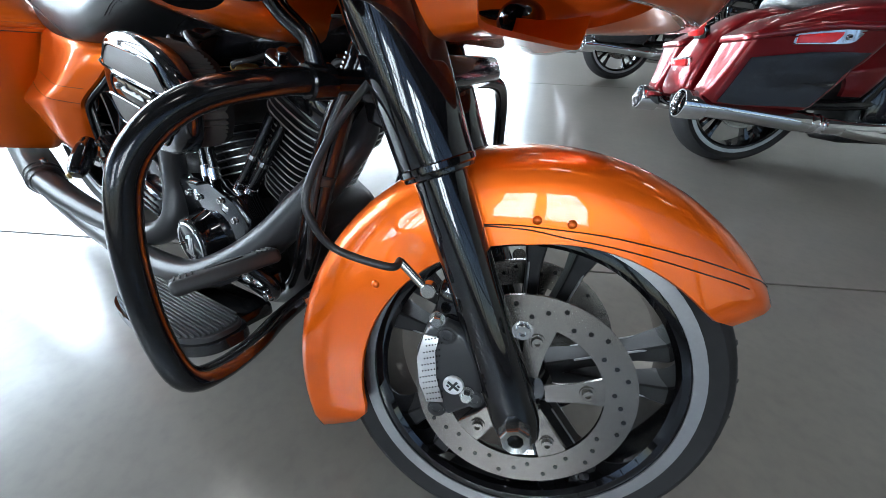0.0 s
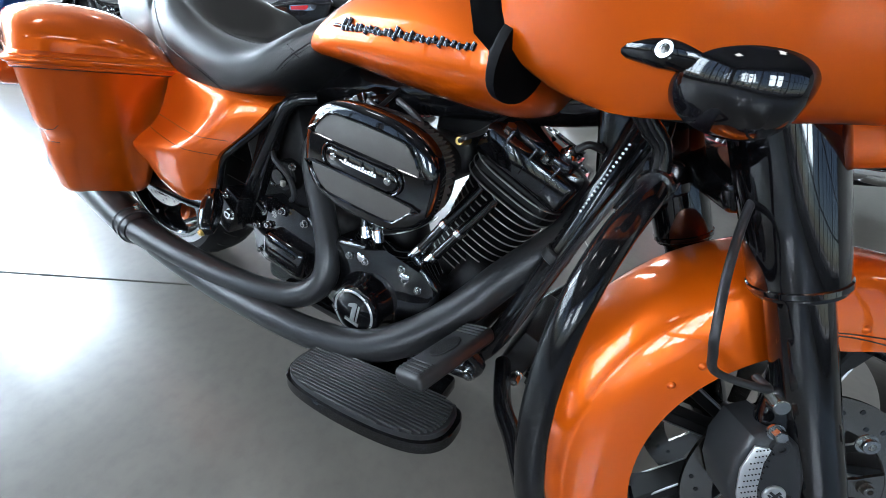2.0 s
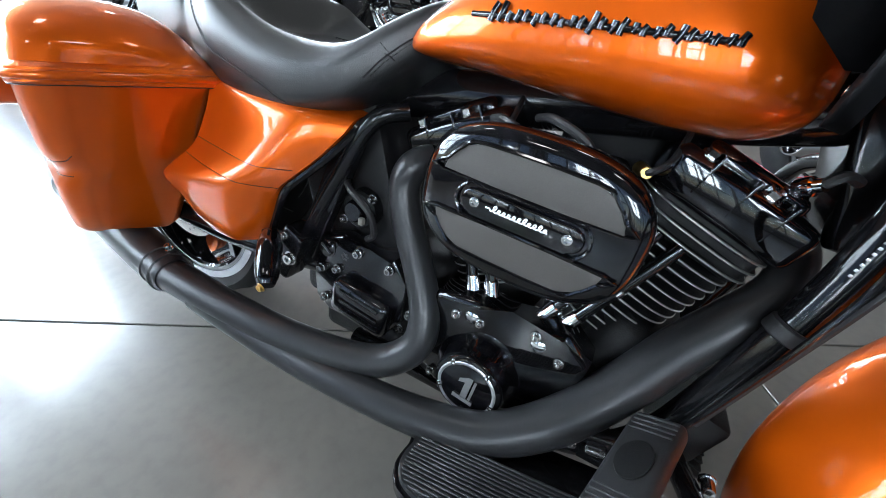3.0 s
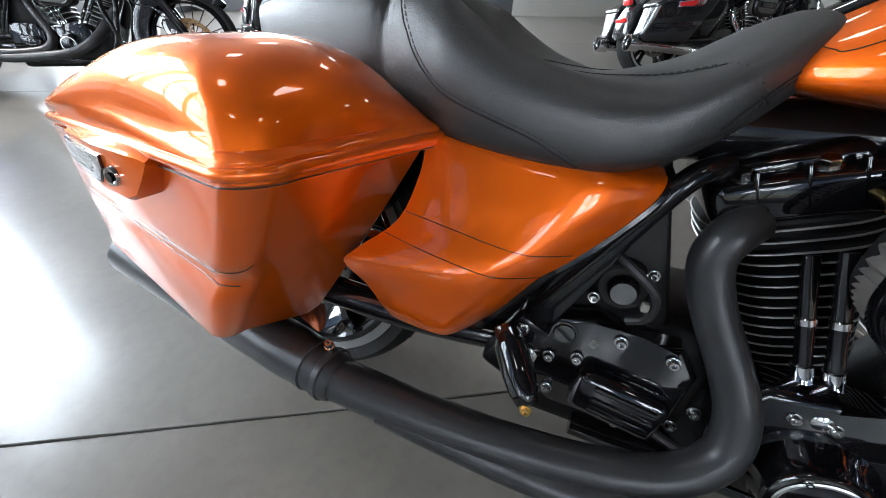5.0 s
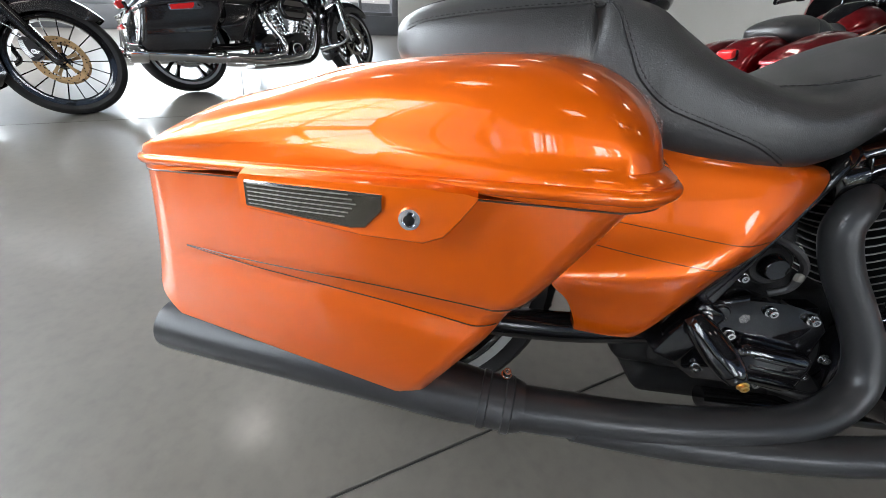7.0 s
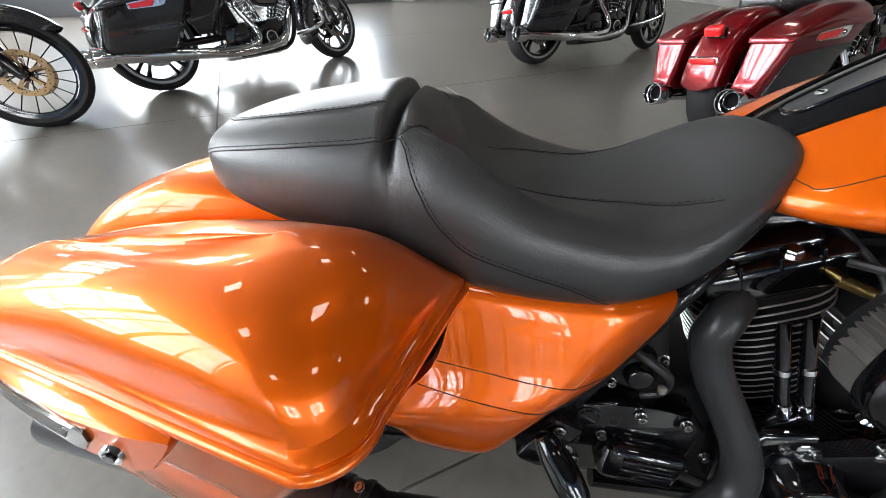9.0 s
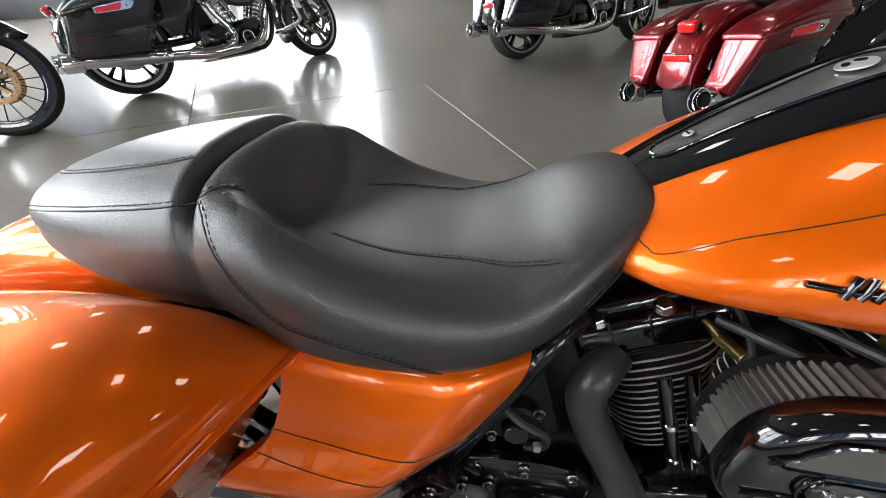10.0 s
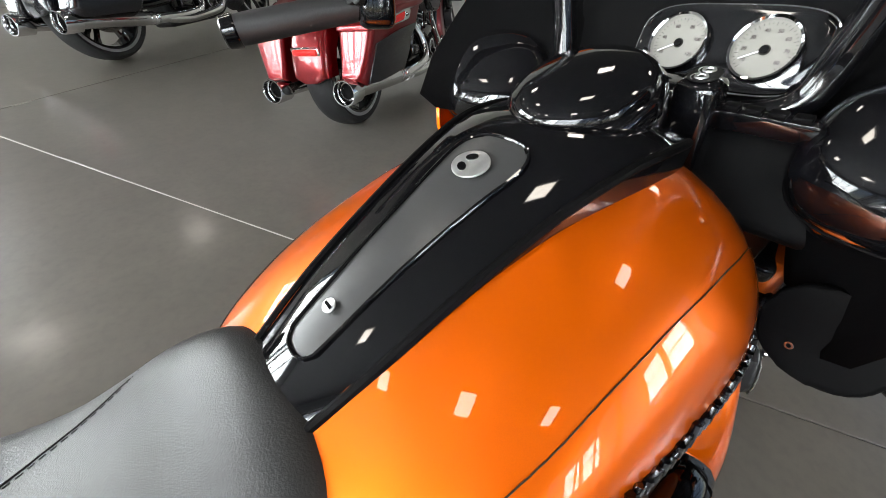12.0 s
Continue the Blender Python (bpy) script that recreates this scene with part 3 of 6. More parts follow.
SEAT = [(-0.005, 0.035, 0.728, 0.708, 0), (0.005, 0.080, 0.745, 0.690, 0), (0.035, 0.118, 0.762, 0.672, 0), (0.09, 0.142, 0.780, 0.652, 0), (0.16, 0.158, 0.795, 0.636, 0), (0.225, 0.165, 0.805, 0.622, 0),
        (0.246, 0.165, 0.807, 0.622, 0.002), (0.256, 0.164, 0.784, 0.620, 0.006), (0.266, 0.166, 0.806, 0.618, 0.010), (0.285, 0.172, 0.807, 0.612, 0.030), (0.305, 0.178, 0.805, 0.606, 0.062),
        (0.328, 0.184, 0.797, 0.598, 0.092), (0.352, 0.190, 0.780, 0.590, 0.082), (0.42, 0.194, 0.738, 0.585, 0.044), (0.50, 0.190, 0.714, 0.585, 0.018), (0.555, 0.180, 0.710, 0.598, 0), (0.60, 0.168, 0.728, 0.618, 0),
        (0.645, 0.145, 0.757, 0.652, 0), (0.685, 0.112, 0.777, 0.690, 0), (0.712, 0.078, 0.776, 0.722, 0), (0.728, 0.03, 0.762, 0.740, 0)]


def make_tank(parent, mat, detail=True):
    rings = [tank_ring(x, w, zt, zb) for x, w, zt, zb in smooth_table(TANK, 4)]
    bm = loft(rings)
    tree = tree_of(bm)
    tank = part("fuel_tank", bm, mat, parent)
    # console over the tank's crest
    table = smooth_table([(0.676, 0.036, 0.752), (0.70, 0.048, 0.768), (0.76, 0.062, 0.808), (0.82, 0.071, 0.843), (0.89, 0.082, 0.878), (0.95, 0.093, 0.900), (0.99, 0.098, 0.906), (1.03, 0.098, 0.906), (1.07, 0.088, 0.898), (1.11, 0.06, 0.880)], 4)
    rings = []
    for x, hw, zt in table:
        ring = []
        for k in range(17):
            y = hw * (k / 8 - 1)
            q = abs(y) / hw
            ring.append(Vector((x, y, zt + 0.007 - 0.008 * q ** 2 - 0.09 * hw * q ** 4)))
        ring += [Vector((x, hw * 0.97, zt - 0.05)), Vector((x, -hw * 0.97, zt - 0.05))]
        rings.append(ring)
    bm = loft(rings)
    ctree = tree_of(bm)
    console = part("console", bm, GLOSS, tank, "gloss black tank console")
    if not detail:
        return tank
    for s in (1, -1):
        edge = [Vector((x, s * hw * 1.0, zt)) for x, hw, zt in table[3:-7]]
        part("console_trim", tube(drape(ctree, [p - Vector((0, s * 0.003, 0)) for p in edge], (0, 0, -1), 0.0005, 2), 0.0042, 8, 1, False), PANELBLACK, console)
    # inlay strip with two badges
    top = []
    for x0, hw in ((0.722, 0.008), (0.728, 0.016), (0.738, 0.019), (0.80, 0.024), (0.86, 0.031), (0.895, 0.036), (0.912, 0.032), (0.922, 0.018)):
        row = []
        for k in range(7):
            y = hw * (k / 3 - 1)
            h = ctree.ray_cast(Vector((x0, y, 1.3)), Vector((0, 0, -1)))[0]
            row.append((h if h else Vector((x0, y, 0.8))) + Vector((0, 0, 0.0012)))
        top.append(row)
    part("console_inlay", shell(top, 0.006, (0, 0, -1)), INLAY, console, "satin dark grey inlay strip")
    loop = [r[0] for r in top] + [r[-1] for r in reversed(top)]
    part("inlay_border", tube([p + Vector((0, 0, 0.0008)) for p in loop], 0.0016, 6, 3, True, True), GLOSS, console)

    def lie(x, y):
        h, n = ctree.ray_cast(Vector((x, y, 1.3)), Vector((0, 0, -1)))[:2]
        n = n if n.z > 0 else -n
        return toward(h + n * 0.003, n)
    part("badge", plate(oval(0.0175, 0.0150), 0.0015, lie(0.887, 0.002), 0.0005), MESHMETAL, console, "rounded silver emblem")
    bm = plate(oval(0.0055, 0.0035, 2.0, 16), 0.0008, lie(0.887, 0.002) @ Matrix.Translation((-0.004, 0.006, 0.0014)) @ Matrix.Rotation(0.5, 4, 'Z'))
    add(bm, plate(oval(0.0055, 0.0035, 2.0, 16), 0.0008, lie(0.887, 0.002) @ Matrix.Translation((-0.004, -0.006, 0.0014)) @ Matrix.Rotation(-0.5, 4, 'Z')))
    part("badge_relief", bm, GLOSS, console, "black inset ovals")
    part("badge", plate(oval(0.0065, 0.0055), 0.001, lie(0.755, 0.001), 0.0004), MESHMETAL, console, "small silver shield badge")
    part("badge_relief", plate([(-0.0045, -0.0012), (0.0045, -0.0012), (0.0045, 0.0012), (-0.0045, 0.0012)], 0.0006, lie(0.755, 0.001) @ Matrix.Translation((0, 0, 0.0012))), GLOSS, console)
    # fuel cap door
    cm = Matrix.Translation((1.026, 0.002, 0.916)) @ Matrix.Rotation(radians(-19), 4, 'Y') @ Matrix.Diagonal((0.98, 0.84, 0.9, 1))
    cap = part("fuel_door", lathe([(0, 0.036), (0.03, 0.035), (0.055, 0.031), (0.069, 0.024), (0.074, 0.016), (0.074, 0.006), (0.078, 0.004), (0.082, -0.004), (0.084, -0.03), (0, -0.03)], cm, 56), GLOSS, tank, "domed gloss black fuel door")
    part("door_ring", lathe([(0.0745, 0.012), (0.080, 0.008), (0.082, 0.001), (0.076, 0.001)], cm, 56, True), GLOSS, cap)
    # pinstripes and raised name script as plain bars
    line = [(0.676, 0, 0.752), (0.683, 0, 0.742), (0.690, 0, 0.738), (0.70, 0, 0.739), (0.75, 0, 0.767), (0.81, 0, 0.792), (0.86, 0, 0.809), (0.91, 0, 0.821), (0.97, 0, 0.829), (1.01, 0, 0.830), (1.05, 0, 0.824), (1.095, 0, 0.802)]
    for s in (1, -1):
        part("pinstripe", tube(drape(tree, line, (0, -s, 0), 0.0004, 24), 0.0006, 6, 1, False), STRIPE, tank)
        rng = random.Random(5)

        def skin(x, z, lift=0.002):
            hit = tree.ray_cast(Vector((x, s * 0.8, z)), Vector((0, -s, 0)))
            nrm = hit[1] if hit[1].y * s > 0 else -hit[1]
            return hit[0] + nrm * lift
        bm = tube([skin(0.785 + 0.245 * k / 24, 0.748, 0.0012) for k in range(25)], 0.0030, 8, 1, False)
        for k in range(25):
            x = 0.812 + 0.0090 * k
            tall = 0.0085 if k in (0, 1, 11) else (0.0066 if k in (14, 19) else 0.0036 + 0.0014 * rng.random())
            z = 0.7485 + 0.0012 * math.sin(k * 2.2) + 0.5 * (tall - 0.0042)
            slant = 0.35 * (1 if s < 0 else -1)
            bend = 0.0008 * (1 if k % 2 else -1)
            add(bm, tube([skin(x - slant * tall, z - tall), skin(x + bend, z), skin(x + slant * tall, z + tall)], 0.0034, 8, 3))
        part("name_script", bm, GLOSS, tank, "raised gloss black script emblem", 80)
    return tank


def make_seat(parent, mat, detail=True):
    rings = []
    for x, w, zt, zb, dish in smooth_table(SEAT, 3):
        rings.append(ring_super(x, w, zt, zb, 2.35, 48, 0.0, dish, 4.5))
    bm = loft(rings)
    tree = tree_of(bm)
    seat = part("seat", bm, mat, parent, "black stitched vinyl two-up seat", 60)
    if detail:
        for s in (1, -1):
            side = [(0.02, 0.105, 0.725), (0.10, 0.14, 0.745), (0.20, 0.15, 0.758), (0.250, 0.145, 0.762), (0.267, 0.138, 0.765), (0.29, 0.165, 0.725), (0.31, 0.178, 0.69), (0.345, 0.187, 0.662), (0.40, 0.192, 0.645), (0.46, 0.192, 0.628), (0.505, 0.186, 0.606)]
            short = [(0.267, 0.14, 0.765), (0.28, 0.13, 0.772), (0.298, 0.115, 0.770)]
            rider = [(0.365, 0.075, 0.712), (0.43, 0.095, 0.706), (0.51, 0.10, 0.702), (0.56, 0.115, 0.700), (0.605, 0.122, 0.700), (0.643, 0.118, 0.692)]
            pad = [(0.019, 0.04, 0.753), (0.05, 0.08, 0.765), (0.12, 0.105, 0.782), (0.19, 0.108, 0.792), (0.245, 0.10, 0.80)]
            nose = [(0.722, 0.024, 0.766), (0.708, 0.070, 0.752), (0.676, 0.110, 0.724), (0.645, 0.138, 0.692), (0.622, 0.155, 0.662)]
            for line in (side, short, rider, pad, nose):
                pts = on_skin(tree, [(x, s * y, z) for x, y, z in line], 0.0)
                part("seam", tube(pts, 0.0011, 6, 1, False), WRINKLE, seat)
                st = bmesh.new()
                run = [pts[0]]
                for p in pts[1:]:
                    while (p - run[-1]).length > 0.0075:
                        run.append(run[-1] + (p - run[-1]).normalized() * 0.0075)
                for k in range(len(run) - 1):
                    d = (run[k + 1] - run[k]).normalized()
                    hit = tree.find_nearest(run[k])
                    nrm = hit[1] if hit[1].dot(run[k] - Vector((run[k].x, 0, 0.66))) > 0 else -hit[1]
                    across = d.cross(nrm).normalized() * (0.0045 * s)
                    a = tree.find_nearest(run[k] + across)[0] + nrm * 0.0002
                    add(st, tube([a, a + d * 0.0046], 0.0007, 4, 1, False))
                part("stitching", st, WRINKLE, seat)
    return seat


def bag_ring(s, v, seg=10, extra=0.0, taper=0.74):
    """A ring of the saddlebag's body; s: side (+1 left, -1 right); v: 0 bottom to 1 rim."""
    xr, xf = -0.345 + 0.070 * v, 0.098 + 0.182 * v
    yo = 0.322 + 0.046 * min(1.0, v / 0.62) + 0.024 * max(0.0, (v - 0.62) / 0.38)
    yi = 0.165
    xr, xf, yo, yi = xr - extra, xf + extra, yo + extra, yi - extra
    pts = []
    corners = [(xr, yo, 1, -1, 0.04), (xf, yo, -1, -1, 0.034 + 0.012 * v), (xf + 0.055, yi, -1, 1, 0.03), (xr, yi, 1, 1, 0.03)]
    for n, (cx, cy, dx, dy, r) in enumerate(corners):
        ox, oy = cx + dx * r, cy + dy * r
        for k in range(seg):
            a = math.pi - (math.pi / 2) * n - (math.pi / 2) * k / (seg - 1)
            x, y = ox + r * math.cos(a), oy + r * math.sin(a)
            f = max(0.0, (0.10 - x) / 0.43)
            g = math.exp(-((v - 0.50) / 0.075) ** 2) * min(1.0, max(0.0, (x + 0.27) / 0.35))
            pts.append((x, yi + (y - yi) * (1 - taper * f ** 1.35 - (0.07 * g if y > yi + 0.06 else 0))))
    return pts


def bag_z(x, v):
    zb = 0.290 + 0.055 * max(0.0, (-0.25 - x) / 0.1) ** 2
    zr = 0.596 - 0.046 * max(0.0, -x / 0.27) + 0.016 * max(0.0, (x - 0.2) / 0.15)
    return zb + (zr - zb) * v


BAG_TOP = smooth_table([(-0.29, 0.562), (-0.24, 0.596), (-0.17, 0.629), (-0.076, 0.655), (0.005, 0.679), (0.10, 0.696), (0.2, 0.703), (0.26, 0.694), (0.30, 0.672), (0.36, 0.64)], 5)


def make_bag(parent, s, mat, detail=True, latch_mat=None, stripe=True, taper=0.74):
    rings = []
    vs = [0.0, 0.02, 0.06, 0.2, 0.34, 0.4, 0.44, 0.48, 0.52, 0.56, 0.60, 0.64, 0.7, 0.85, 0.97]
    for v in vs:
        shrink = 0.007 * max(0, 1 - v / 0.06)
        rings.append([Vector((x, s * y, bag_z(x, v))) for x, y in bag_ring(s, v, 10, -shrink, taper)])
    bm = loft(rings)
    tree = tree_of(bm)
    bag = part("saddlebag", bm, mat, parent)
    # lid
    lid = []

    def dense(ring):
        """Adds points along the straight runs between the corners."""
        out_ring = []
        for i, p in enumerate(ring):
            out_ring.append(p)
            if i % 10 == 9:
                q = ring[(i + 1) % len(ring)]
                out_ring += [(p[0] + (q[0] - p[0]) * j / 7, p[1] + (q[1] - p[1]) * j / 7) for j in range(1, 7)]
        return out_ring
    base = dense(bag_ring(s, 1.0, 10, 0.0, taper))
    band = [(0.006, -0.010), (0.010, -0.006), (0.010, 0.012), (0.005, 0.017), (0.001, 0.019)]
    for ex, dz in band:
        lid.append([Vector((x, s * y, bag_z(x, 1.0) + dz)) for x, y in dense(bag_ring(s, 1.0, 10, ex, taper))])
    xr, xf = min(p[0] for p in base), max(p[0] for p in base)
    yi = min(p[1] for p in base)

    def outer(x):
        return yi + (0.392 - yi) * (1 - taper * max(0.0, (0.10 - x) / 0.43) ** 1.35)
    # a rounded dome over the rim: steep walls, a soft shoulder and a gently crowned top
    steps = 18
    for k in range(1, steps):
        a = math.pi / 2 * k / steps
        shrink, rise = math.cos(a) ** 0.62, math.sin(a) ** 0.66
        ring = []
        mx, my, half_x, half_y = 0.5 * (xr + xf), 0.5 * (yi + 0.392), 0.5 * (xf - xr), 0.5 * (0.392 - yi)
        soft = 0.55 * math.sin(a) ** 0.8
        for x, y in base:
            ang = math.atan2((y - my) / half_y, (x - mx) / half_x)
            front = soft * min(1.0, max(0.0, (x - 0.02) / 0.16)) ** 1.5
            x += front * (mx + half_x * math.cos(ang) - x)
            y += front * (my + half_y * math.sin(ang) - y)
            cx = 0.5 * (xr + xf) + 0.40 * (x - 0.5 * (xr + xf))
            cy = yi + 0.46 * (outer(x) - yi)
            x2, y2 = cx + (x - cx) * shrink, cy + (y - cy) * shrink
            z0 = bag_z(x, 1.0) + 0.019
            top = max(between(BAG_TOP, x2)[0], z0 + 0.004) - 0.10 * max(0.0, y2 - cy)
            ring.append(Vector((x2, s * y2, z0 + (top - z0) * rise)))
        lid.append(ring)
    bm = loft(lid)
    lid_ob = part("lid", bm, mat, bag, "", 50)
    if stripe:
        bead = [Vector((x, s * y, bag_z(x, 1.0) + 0.003)) for x, y in bag_ring(s, 1.0, 10, 0.0105, taper)]
        part("rim_bead", tube(bead, 0.0062, 10, 1, False, True), mat, lid_ob)
        for ex, dz in ((0.0062, -0.0095),):
            part("rim_groove", tube([Vector((x, s * y, bag_z(x, 1.0) + dz)) for x, y in bag_ring(s, 1.0, 10, ex, taper)], 0.0011, 6, 1, False, True), STRIPE, lid_ob)
    lm = latch_mat or mat
    out = Vector((0, s, 0))

    # latch plate with reflector and lock
    def latch_y(x):
        return 0.165 + 0.216 * (1 - taper * (max(0.0, (0.10 - x) / 0.43)) ** 1.35)
    rows = []
    outline = [(-0.112, 0.567, 0.532), (-0.106, 0.572, 0.529), (0.03, 0.587, 0.532), (0.088, 0.592, 0.536), (0.106, 0.592, 0.544), (0.120, 0.592, 0.562), (0.132, 0.590, 0.580)]
    for x, zt, zb in outline:
        y = latch_y(x)
        rows.append([Vector((x, s * (y - 0.006), zt)), Vector((x, s * y, zt - 0.004)), Vector((x, s * y, (zt + zb) / 2)), Vector((x, s * y, zb + 0.004)), Vector((x, s * (y - 0.006), zb))])
    latch = part("latch", shell(rows, 0.022, -out), lm, bag, "painted latch cover")
    rows = []
    for x, zt, zb in ((-0.102, 0.563, 0.535), (-0.04, 0.569, 0.538), (0.02, 0.575, 0.540), (0.034, 0.576, 0.543), (0.050, 0.577, 0.562)):
        y = latch_y(x) + 0.0025
        rows.append([Vector((x, s * (y - 0.002), zt)), Vector((x, s * y, zt - 0.002)), Vector((x, s * y, zb + 0.002)), Vector((x, s * (y - 0.002), zb))])
    refl = part("reflector", shell(rows, 0.006, -out), SMOKE if lm == mat else REDLENS, latch, "smoked reflector bar")
    if detail:
        for k in range(6):
            z = 0.5605 - 0.0042 * k
            part("reflector_rib", tube([Vector((x, s * (latch_y(x) + 0.0025), z + 0.10 * (x + 0.1))) for x in (-0.098, -0.04, 0.018 + 0.004 * (2 - abs(k - 2)))], 0.0007, 5, 3), INSERT, refl)
    lock = Vector((0.076, s * (latch_y(0.076) + 0.001), 0.561))
    part("lock", lathe([(0, 0.004), (0.004, 0.004), (0.005, 0.002), (0.007, 0.002), (0.007, 0.004), (0.0095, 0.004), (0.0105, 0), (0, 0)], toward(lock, out), 24), CHROME, latch, "round chrome lock barrel")
    part("lock_core", lathe([(0, 0.006), (0.005, 0.006), (0.005, 0.0), (0, 0)], toward(lock, out), 16), GLOSS, latch)
    if stripe:
        for line in ([(-0.235, 0, 0.444), (-0.12, 0, 0.447), (0.033, 0, 0.459), (0.13, 0, 0.463), (0.185, 0, 0.466), (0.205, 0, 0.478)],
                     [(-0.235, 0, 0.443), (-0.10, 0, 0.436), (0.035, 0, 0.436), (0.13, 0, 0.434), (0.170, 0, 0.434)]):
            part("pinstripe", tube(drape(tree, line, (0, -s, 0), 0.0006, 40), 0.0007, 6, 1, False), STRIPE, bag)
    return bag


def make_sidecover(parent, s, mat, stripe=True):
    rows = []
    # columns from rear to front: rear edge curve and front edge curve by height
    rear = [(0.615, 0.33), (0.57, 0.33), (0.51, 0.312), (0.465, 0.265), (0.44, 0.246), (0.41, 0.275), (0.375, 0.294), (0.347, 0.304)]
    front = [(0.600, 0.600), (0.577, 0.590), (0.537, 0.558), (0.50, 0.522), (0.472, 0.494), (0.42, 0.464), (0.375, 0.437), (0.346, 0.42)]
    depth = [0.172, 0.190, 0.208, 0.226, 0.232, 0.224, 0.214, 0.200]
    for (zr, xr), (zf, xf), b in zip(rear, front, depth):
        row = []
        for k in range(13):
            f = k / 12
            x = xr + (xf - xr) * f
            z = zr + (zf - zr) * f
            y = b + 0.010 * math.sin(math.pi * min(1, f * 0.75 + 0.15)) - 0.055 * max(0, f - 0.72) ** 1.3 * 3.4
            row.append(Vector((x, s * y, z)))
        rows.append(row)
    # a flange turned inwards below the seat
    rows.insert(0, [Vector((p.x, p.y - s * 0.05, p.z + 0.026 - 0.02 * k / 12)) for k, p in enumerate(rows[0])])
    fine = []
    cols = list(zip(*rows))
    for col in cols:
        fine.append(spline(col, 4))
    grid = [list(r) for r in zip(*fine)]
    bm = shell(grid, 0.02, (0, -s, 0))
    tree = tree_of(bm)
    ob = part("side_cover", bm, mat, parent, "", 45)
    # dark frame lip along the front edge
    part("cover_gasket", tube([p + Vector((0.004, -s * 0.012, -0.003)) for p in fine[-1]], 0.007, 8, 1, False), FRAME, ob)
    if stripe:
        for line in ([(0.32, 0, 0.522), (0.38, 0, 0.518), (0.46, 0, 0.512), (0.525, 0, 0.512)], [(0.29, 0, 0.492), (0.36, 0, 0.486), (0.44, 0, 0.480), (0.50, 0, 0.476)]):
            part("pinstripe", tube(drape(tree, line, (0, -s, 0), 0.0004, 24), 0.0006, 6, 1, False), STRIPE, ob)
    return ob


def fin_plate(rx, ry, th, m):
    """A cooling fin with bright machined edges."""
    bm = bmesh.new()
    out = oval(rx, ry, 3.0, 36)
    rings = []
    for sc, z in ((0.985, 0), (1, th * 0.25), (1, th * 0.75), (0.985, th)):
        rings.append([bm.verts.new((x * sc, y * sc, z)) for x, y in out])
    for a, b in zip(rings, rings[1:]):
        for k in range(36):
            f = bm.faces.new((a[k], a[(k + 1) % 36], b[(k + 1) % 36], b[k]))
            f.material_index = 1
    bm.faces.new(rings[0][::-1])
    bm.faces.new(rings[-1])
    bm.transform(m)
    return bm


